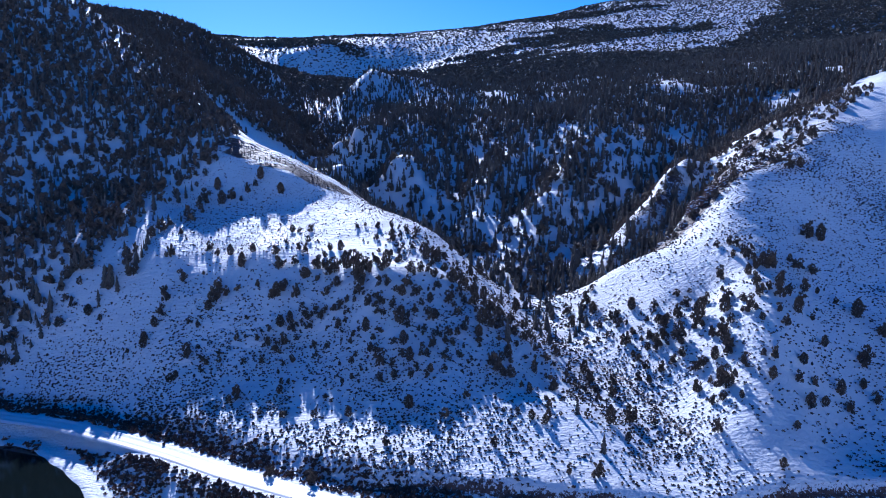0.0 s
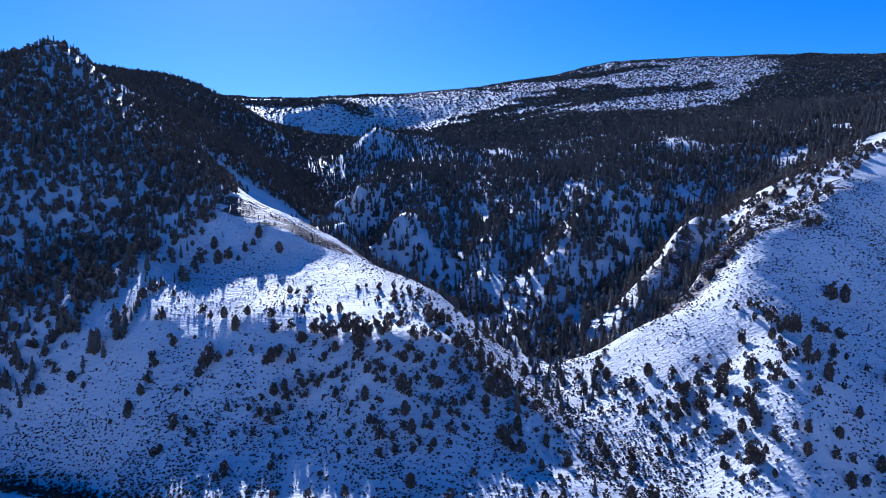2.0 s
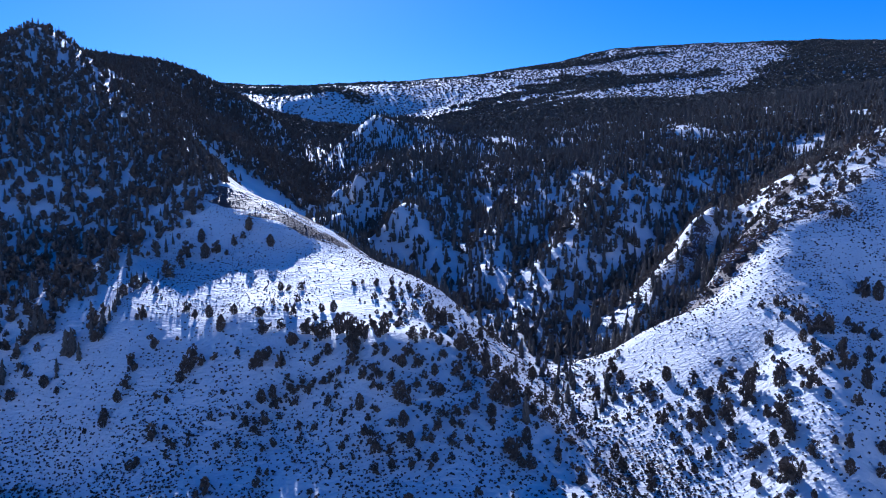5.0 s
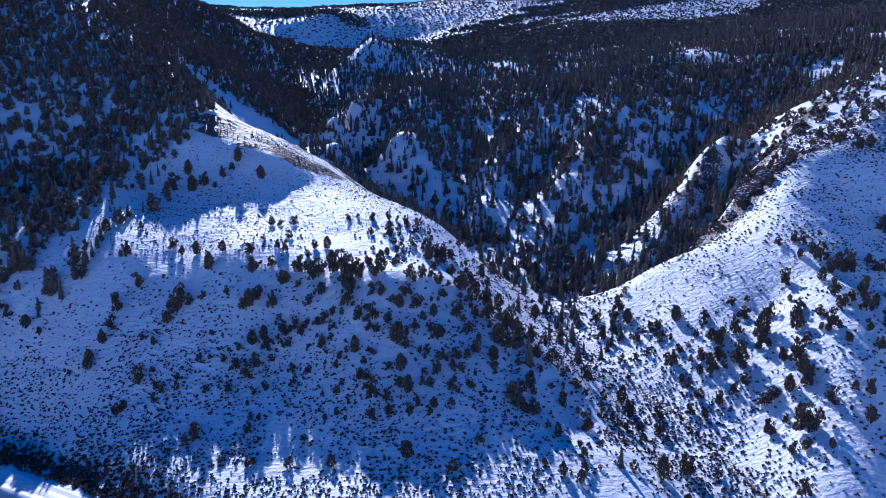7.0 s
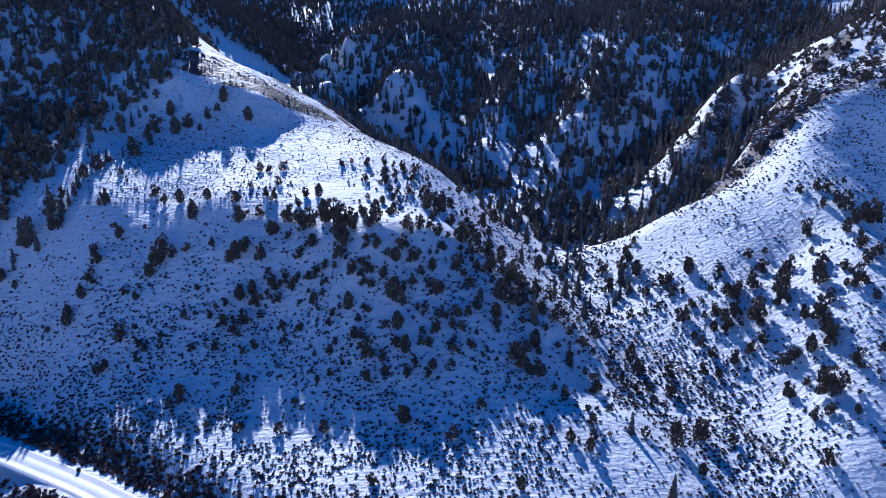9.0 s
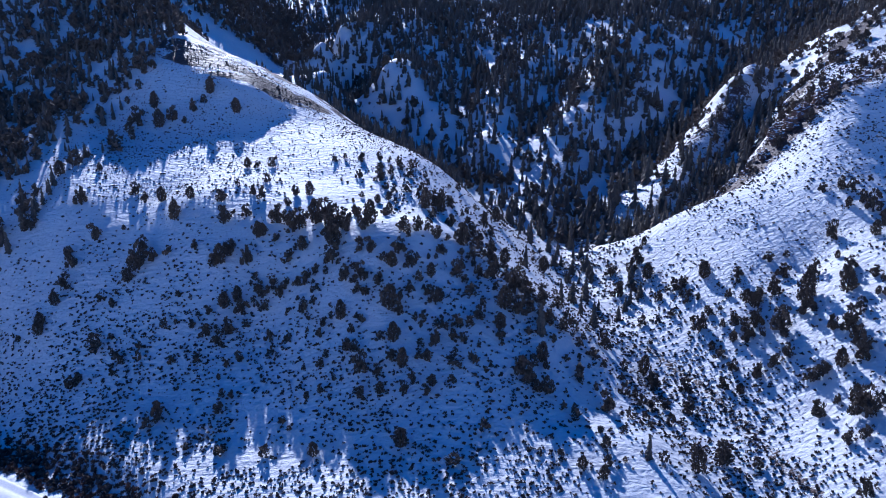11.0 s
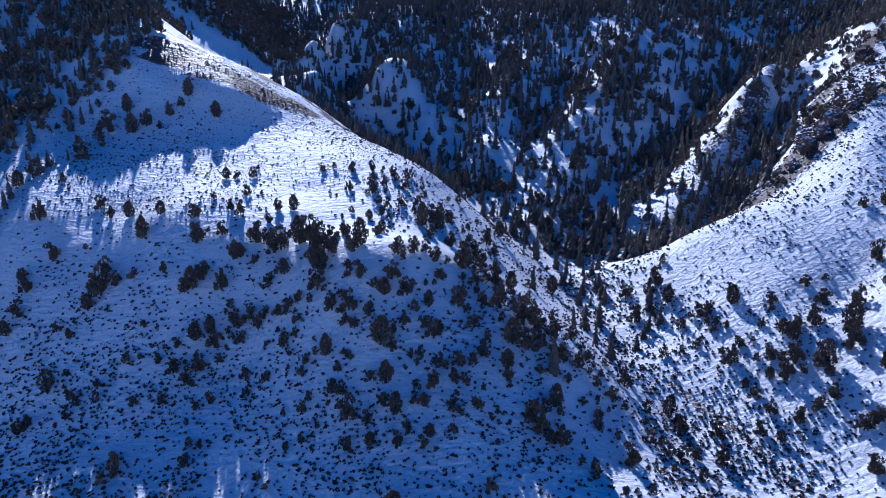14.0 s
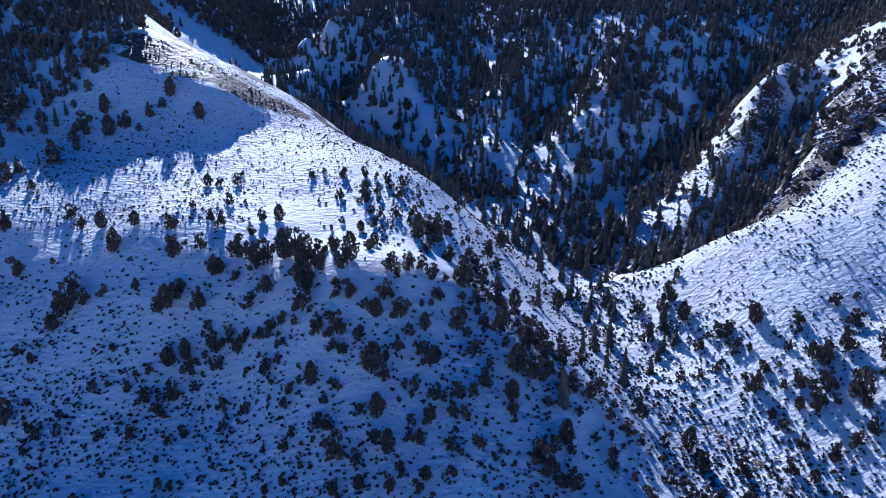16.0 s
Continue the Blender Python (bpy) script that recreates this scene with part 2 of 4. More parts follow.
def fill(me, verts, faces):
    """Fast vertices and faces of one size into an empty mesh."""
    n, k = faces.shape
    me.vertices.add(len(verts))
    me.vertices.foreach_set("co", np.asarray(verts, np.float32).ravel())
    me.loops.add(n * k)
    me.loops.foreach_set("vertex_index", faces.astype(np.int32).ravel())
    me.polygons.add(n)
    me.polygons.foreach_set("loop_start", (np.arange(n) * k).astype(np.int32))
    me.polygons.foreach_set("loop_total", np.full(n, k, np.int32))
    me.update(calc_edges=True)
    me.validate()


# ---- materials ----
def material(name, rough=0.8):
    m = bpy.data.materials.new(name)
    m.use_nodes = True
    b = m.node_tree.nodes["Principled BSDF"]
    b.inputs["Roughness"].default_value = rough
    b.inputs["Specular IOR Level"].default_value = 0.25
    return m, m.node_tree, b


def noise_node(nt, scale, detail=4.0, coords=None, rough=0.55):
    n = nt.nodes.new("ShaderNodeTexNoise")
    n.inputs["Scale"].default_value, n.inputs["Detail"].default_value, n.inputs["Roughness"].default_value = scale, detail, rough
    if coords is not None:
        nt.links.new(coords, n.inputs["Vector"])
    return n.outputs["Fac"]


def ramp(nt, fac, stops):
    r = nt.nodes.new("ShaderNodeValToRGB")
    while len(r.color_ramp.elements) < len(stops):
        r.color_ramp.elements.new(0.5)
    for e, (p, c) in zip(r.color_ramp.elements, stops):
        e.position, e.color = p, (*c, 1) if len(c) == 3 else c
    nt.links.new(fac, r.inputs[0])
    return r.outputs[0]


def mix(nt, fac, a, b, mode="MIX"):
    m = nt.nodes.new("ShaderNodeMix")
    m.data_type, m.blend_type = "RGBA", mode
    for socket, v in ((m.inputs["Factor"], fac), (m.inputs["A"], a), (m.inputs["B"], b)):
        if isinstance(v, (float, int)):
            socket.default_value = v
        elif isinstance(v, tuple):
            socket.default_value = (*v, 1)
        else:
            nt.links.new(v, socket)
    return m.outputs["Result"]


def bump(nt, b, fac, strength, distance):
    n = nt.nodes.new("ShaderNodeBump")
    n.inputs["Strength"].default_value, n.inputs["Distance"].default_value = strength, distance
    nt.links.new(fac, n.inputs["Height"])
    nt.links.new(n.outputs[0], b.inputs["Normal"])


def ground_material():
    m, nt, b = material("snowy_ground", 0.6)
    where = nt.nodes.new("ShaderNodeNewGeometry").outputs["Position"]
    grain = noise_node(nt, 0.8, 8, where, 0.65)
    patch = noise_node(nt, 0.07, 5, where)
    snow = ramp(nt, patch, [(0.3, (0.70, 0.72, 0.75)), (0.7, (0.80, 0.81, 0.82))])
    soil = ramp(nt, grain, [(0.35, (0.036, 0.028, 0.026)), (0.65, (0.12, 0.082, 0.07))])
    bare = nt.nodes.new("ShaderNodeAttribute")
    bare.attribute_name = "bare"
    amount = nt.nodes.new("ShaderNodeMath")
    amount.operation = "ADD"
    nt.links.new(bare.outputs["Fac"], amount.inputs[0])
    nt.links.new(grain, amount.inputs[1])
    edge = ramp(nt, amount.outputs[0], [(0.86, (0, 0, 0)), (0.94, (1, 1, 1))])
    nt.links.new(mix(nt, edge, snow, soil), b.inputs["Base Color"])
    cell = nt.nodes.new("ShaderNodeTexVoronoi")
    cell.feature = "SMOOTH_F1"
    cell.inputs["Scale"].default_value, cell.inputs["Randomness"].default_value = 0.75, 1.0
    nt.links.new(where, cell.inputs["Vector"])
    stretch = nt.nodes.new("ShaderNodeVectorMath")
    stretch.operation = "MULTIPLY"
    stretch.inputs[1].default_value = (0.34, 1.0, 0.9)
    nt.links.new(where, stretch.inputs[0])
    ripple = noise_node(nt, 0.62, 3, stretch.outputs[0], 0.5)
    relief = mix(nt, 0.5, mix(nt, 0.4, grain, cell.outputs["Distance"]), ripple)
    bump(nt, b, relief, 1.0, 1.3)
    return m


GROUND = ground_material()


def plant_material(name, dark, light, rough=0.85):
    m, nt, b = material(name, rough)
    info = nt.nodes.new("ShaderNodeNewGeometry")
    speck = noise_node(nt, 2.0, 3, info.outputs["Position"])
    tone = mix(nt, 0.5, ramp(nt, speck, [(0.35, dark), (0.65, light)]), ramp(nt, info.outputs["Random Per Island"], [(0.0, dark), (1.0, light)]))
    nt.links.new(tone, b.inputs["Base Color"])
    return m


JUNIPER = plant_material("juniper_foliage", (0.078, 0.063, 0.052), (0.19, 0.15, 0.112))
FIR = plant_material("fir_needles", (0.076, 0.07, 0.062), (0.18, 0.155, 0.12))
WILLOW = plant_material("willow_twigs", (0.09, 0.05, 0.038), (0.22, 0.13, 0.09))
SAGE = plant_material("sagebrush_twigs", (0.06, 0.045, 0.04), (0.14, 0.11, 0.092))
BARK = plant_material("grey_bark", (0.05, 0.04, 0.032), (0.13, 0.105, 0.08))
WATER, water_nodes, water_bsdf = material("river_water", 0.06)
water_bsdf.inputs["Base Color"].default_value = (0.006, 0.01, 0.01, 1)
bump(water_nodes, water_bsdf, noise_node(water_nodes, 0.8, 3), 0.05, 0.1)

# ---- the ground ----
xs, ys = axis(-300, 300, 1.6, -4600, 4600, 1.05), axis(215, 600, 1.6, -2600, 4900, 1.018)
gx, gy = np.meshgrid(xs, ys)
ground_z = height(gx, gy)
ground = tagged(sheet("ground", xs, ys, ground_z, GROUND), "snow-covered mountain slopes with bare rock and soil patches", "ground", kind="structure")


def bare_amount(x, y):
    """Where rock and soil show through the snow."""
    def near(line, width):
        return np.exp(-(along([(a, b, 0) for a, b in line], x, y)[0] / width) ** 2)
    streak = fbm(x * 0.5 + y * 0.3, y * 1.6, 9, 3, 81)
    a = 0.68 * near([(-142, 510), (-135, 511), (-122, 514), (-110, 521), (-100, 529)], 19) * (1 + 2.0 * streak)
    a = np.maximum(a, 0.56 * near([(-146, 540), (-132, 543), (-118, 545), (-103, 542), (-88, 534), (-72, 520), (-51, 495)], 6) * (1 + 0.8 * streak))
    a = np.maximum(a, 0.72 * near([(-141, 494), (-124, 491), (-111, 486), (-100, 483), (-90, 489), (-76, 490)], 11) * (1 + 1.7 * streak))
    a = np.maximum(a, 0.42 * near([(-172, 716), (-157, 710), (-138, 702)], 9) * (1 + 0.8 * streak))
    a = np.maximum(a, 0.44 * near([(-100, 505), (-82, 492), (-68, 482)], 9) * (1 + 1.0 * streak))
    a = np.maximum(a, 0.85 * near([(206, 450), (188, 436), (172, 431), (154, 426), (140, 422), (126, 419)], 12) * (1 + 0.5 * streak))
    a = np.maximum(a, 0.5 * near([(250, 540), (224, 520), (205, 500), (190, 486), (174, 474), (150, 452)], 15) * (1 + 1.1 * streak))
    a = np.maximum(a, 0.33 * near([(192, 552), (172, 522), (150, 500), (134, 480), (120, 450)], 14) * (1 + 1.3 * streak))
    a = np.maximum(a, 0.44 * near([(72, 335), (84, 312), (90, 285), (96, 258)], 3.5))
    a = np.maximum(a, 0.52 * near([(-40, 231), (-5, 228.5), (20, 224), (60, 220), (95, 220), (114, 224), (136, 228), (160, 230)], 2.6))
    a = np.maximum(a, 0.36 * near([(40, 440), (22, 480), (0, 520), (-30, 570)], 7))
    return a + 0.10 * smooth(0.15, 0.5, fbm(x, y, 30, 3, 82)) * (y > 480)


bare = ground.data.attributes.new("bare", "FLOAT", "POINT")
bare.data.foreach_set("value", bare_amount(gx.ravel(), gy.ravel()).astype(np.float32))

# ---- road and river ----
def strip(name, line, widths, offsets, lift, mat, drape=False):
    """A ribbon along a line of (x, y, z), smoothed, with a cross-section of offsets (metres across, metres up)."""
    pts = np.array(line, float)
    s = np.r_[0, np.cumsum(np.hypot(*np.diff(pts[:, :2], axis=0).T))]
    at = np.arange(0, s[-1], 3.0)
    c = np.stack([np.interp(at, s, pts[:, k]) for k in range(3)], 1)
    for _ in range(6):
        c[1:-1] = (c[:-2] + 2 * c[1:-1] + c[2:]) / 4
    d = np.gradient(c[:, :2], axis=0)
    d /= np.hypot(*d.T)[:, None]
    side = np.stack([d[:, 1], -d[:, 0]], 1)
    rows = [np.c_[c[:, :2] + side * (o * widths), c[:, 2] + lift + up] for o, up in offsets]
    verts = np.stack(rows, 1).reshape(-1, 3)
    w, h = len(offsets), len(c)
    i = (np.arange(h - 1)[:, None] * w + np.arange(w - 1)[None]).ravel()
    me = bpy.data.meshes.new(name)
    fill(me, verts, np.stack([i, i + 1, i + w + 1, i + w], 1))
    me.polygons.foreach_set("use_smooth", np.ones(len(me.polygons), bool))
    me.materials.append(mat)
    return new(name, me)


def road_material():
    m, nt, b = material("packed_road_snow", 0.5)
    where = nt.nodes.new("ShaderNodeNewGeometry").outputs["Position"]
    fine, broad = noise_node(nt, 1.6, 5, where), noise_node(nt, 0.12, 3, where)
    tone = mix(nt, 0.5, ramp(nt, fine, [(0.35, (0.62, 0.62, 0.64)), (0.65, (0.82, 0.83, 0.85))]), ramp(nt, broad, [(0.3, (0.60, 0.60, 0.62)), (0.7, (0.84, 0.85, 0.87))]))
    nt.links.new(tone, b.inputs["Base Color"])
    bump(nt, b, fine, 0.4, 0.12)
    return m


cross = [(-5.0, -0.5), (-4.2, 0.3), (-3.6, 0.15), (-2.6, 0.12), (-2.2, 0.02), (-1.5, 0.02), (-1.1, 0.12), (1.0, 0.12), (1.4, 0.02), (2.1, 0.02), (2.5, 0.12), (3.5, 0.15), (4.1, 0.35), (5.0, -0.5)]
tagged(strip("road", ROAD, 1.0, cross, 0.12, road_material()), "snow-packed valley road with two wheel tracks", "road", kind="structure")
tagged(strip("water", RIVER, 1.0, [(-24, 0), (0, 0), (24, 0)], 0.0, WATER), "dark open river water between snowy ice shelves", "river", kind="structure")


# ---- plants: small shapes as triangle soups of (n, 3, 3) ----
rng = np.random.default_rng(7)


def sprays(centres, outward, size, width, lift=0.35):
    """One pointed spray of foliage for each centre, growing outward and a little up."""
    n = len(centres)
    d = outward + rng.normal(0, 0.45, (n, 3)) + (0, 0, lift)
    d /= np.linalg.norm(d, axis=1)[:, None]
    side = np.cross(d, rng.normal(0, 1, (n, 3)))
    side /= np.linalg.norm(side, axis=1)[:, None] + 1e-9
    s = size * rng.uniform(0.6, 1.3, (n, 1))
    return np.stack([centres - d * s * 0.4 + side * s * width, centres - d * s * 0.4 - side * s * width, centres + d * s * 0.8], 1)


def juniper_crown(count, size, slim=0.42, lumps=9, base=0.06, width=0.42):
    """A ragged, many-headed crown one metre high."""
    heads = []
    for k in range(lumps):
        a, up = rng.uniform(0, 2 * np.pi), base + (0.86 - base) * ((k + 0.5) / lumps)
        r = slim * math.sqrt(max(0.02, 1 - ((up - 0.34) / 0.66) ** 2)) * rng.uniform(0.3, 0.95)
        heads.append((r * math.cos(a), r * math.sin(a), up, rng.uniform(0.6, 1.25) * (0.34 / math.sqrt(lumps)) * 1.5 * (1.15 - 0.55 * up)))
    heads.append((0, 0, 0.4, 0.2))
    heads.append((rng.uniform(-.08, .08), rng.uniform(-.08, .08), 0.86, 0.1))
    heads = np.array(heads)
    pick = rng.choice(len(heads), count, p=heads[:, 3] ** 2 / (heads[:, 3] ** 2).sum())
    d = rng.normal(0, 1, (count, 3))
    d /= np.linalg.norm(d, axis=1)[:, None]
    c = heads[pick, :3] + d * heads[pick, 3:4] * rng.uniform(0.55, 1.05, (count, 1)) * (1, 1, 1.15)
    c[:, 2] = np.clip(c[:, 2], 0.03, 1)
    return sprays(c, d, size, width, 0.75)


def pointed_crown(count, size, slim=0.34, width=0.42):
    """A compact egg-shaped crown one metre high, pointed at the top, its sprays close together."""
    up = rng.beta(1.3, 1.25, count) * 0.94 + 0.04
    a = rng.uniform(0, 2 * np.pi, count)
    lobes = 1 + 0.22 * np.sin(3 * a + 9 * up + rng.uniform(0, 6)) + 0.14 * np.sin(5 * a - 14 * up)
    r = slim * lobes * np.sin(np.pi * np.clip(up * 0.86 + 0.14, 0, 1)) ** 0.8 * rng.uniform(0.55, 1.05, count)
    d = np.c_[np.cos(a), np.sin(a), 0.2 + 0 * a]
    return sprays(np.c_[r * np.cos(a), r * np.sin(a), up], d, size, width, 0.9)


def fir_crown(levels, arms, droop=0.16, slim=0.19):
    """A narrow cone of drooping, toothed boughs one metre high."""
    tris = []
    for k in range(levels):
        up = 0.08 + 0.86 * (k + rng.uniform(-0.35, 0.35)) / levels
        r = slim * (1 - up) ** 0.8 + 0.015
        for j in range(arms):
            a = 2 * np.pi * (j + 0.5 * (k % 2)) / arms + rng.uniform(-0.25, 0.25)
            rr = r * rng.uniform(0.45, 1.3)
            tip = np.array((rr * math.cos(a), rr * math.sin(a), up - droop * rr * 2 + rng.uniform(-0.01, 0.01)))
            across = np.array((-math.sin(a), math.cos(a), 0)) * (3.4 / arms) * rr
            root, mid = np.array((0, 0, up + 1.15 / levels)), tip * (0.6, 0.6, 1) + (0, 0, -0.12 / levels)
            tris += [(root, mid + across, tip), (root, tip, mid - across)]
    tris.append(((0.012, 0, 0.93), (-0.012, 0.01, 0.93), (0, 0, 1.0)))
    return np.array(tris)


def stem(r0, r1, points, sides=6):
    """A tapered limb through points, as triangles."""
    pts = np.array(points, float)
    rings = []
    for k, p in enumerate(pts):
        r = r0 + (r1 - r0) * k / (len(pts) - 1)
        a = np.arange(sides) * 2 * np.pi / sides
        rings.append(np.c_[p[0] + r * np.cos(a), p[1] + r * np.sin(a), np.full(sides, p[2])])
    tris = []
    for lo, hi in zip(rings, rings[1:]):
        for j in range(sides):
            q = (j + 1) % sides
            tris += [(lo[j], lo[q], hi[q]), (lo[j], hi[q], hi[j])]
    return np.array(tris)


def limbs(count, height_from, reach, r=0.028):
    out = [stem(0.05, 0.018, [(0, 0, -0.06), (0.02, -0.01, 0.2), (-0.01, 0.02, 0.5), (0.02, 0, 0.78)])]
    for k in range(count):
        a = 2 * np.pi * k / count + rng.uniform(-0.4, 0.4)
        z = height_from + 0.4 * k / count
        out.append(stem(r, 0.008, [(0, 0, z), (reach * 0.5 * math.cos(a), reach * 0.5 * math.sin(a), z + 0.1), (reach * math.cos(a), reach * math.sin(a), z + 0.26)], 4))
    return np.concatenate(out)


def soup(name, tris, mat):
    me = bpy.data.meshes.new(name)
    v = tris.reshape(-1, 3)
    fill(me, v, np.arange(len(v)).reshape(-1, 3))
    me.materials.append(mat)
    return me


def part(name, me, parent, label=""):
    ob = new(name, me)
    ob.parent = parent
    return tagged(ob, label) if label else ob


def scatter(name, shapes, x, y, tall, mat, label, category, wide=1.0, sink=0.03):
    """A great many plants that nobody could count, as one mesh: a shape, turn and size for each place."""
    z = height(x, y)
    kind, turn = rng.integers(0, len(shapes), len(x)), rng.uniform(0, 2 * np.pi, len(x))
    wides = wide * rng.uniform(0.8, 1.25, len(x))
    chunks = []
    for k, shape in enumerate(shapes):
        i = np.nonzero(kind == k)[0]
        s, c = np.sin(turn[i]), np.cos(turn[i])
        v = shape.reshape(-1, 3)
        vx = (v[None, :, 0] * c[:, None] - v[None, :, 1] * s[:, None]) * (tall[i] * wides[i])[:, None] + x[i, None]
        vy = (v[None, :, 0] * s[:, None] + v[None, :, 1] * c[:, None]) * (tall[i] * wides[i])[:, None] + y[i, None]
        vz = (v[None, :, 2] - sink) * tall[i, None] + z[i, None]
        chunks.append(np.stack([vx, vy, vz], -1).reshape(-1, 3, 3))
    return tagged(new(name, soup(name, np.concatenate(chunks), mat)), label, category, kind="stuff")


def jitter(x0, x1, y0, y1, step):
    """Places about step metres apart, none in a row."""
    gx, gy = np.meshgrid(np.arange(x0, x1, step), np.arange(y0, y1, step))
    x, y = gx.ravel() + rng.uniform(-0.95, 0.95, gx.size) * step, gy.ravel() + rng.uniform(-0.95, 0.95, gx.size) * step
    return x, y


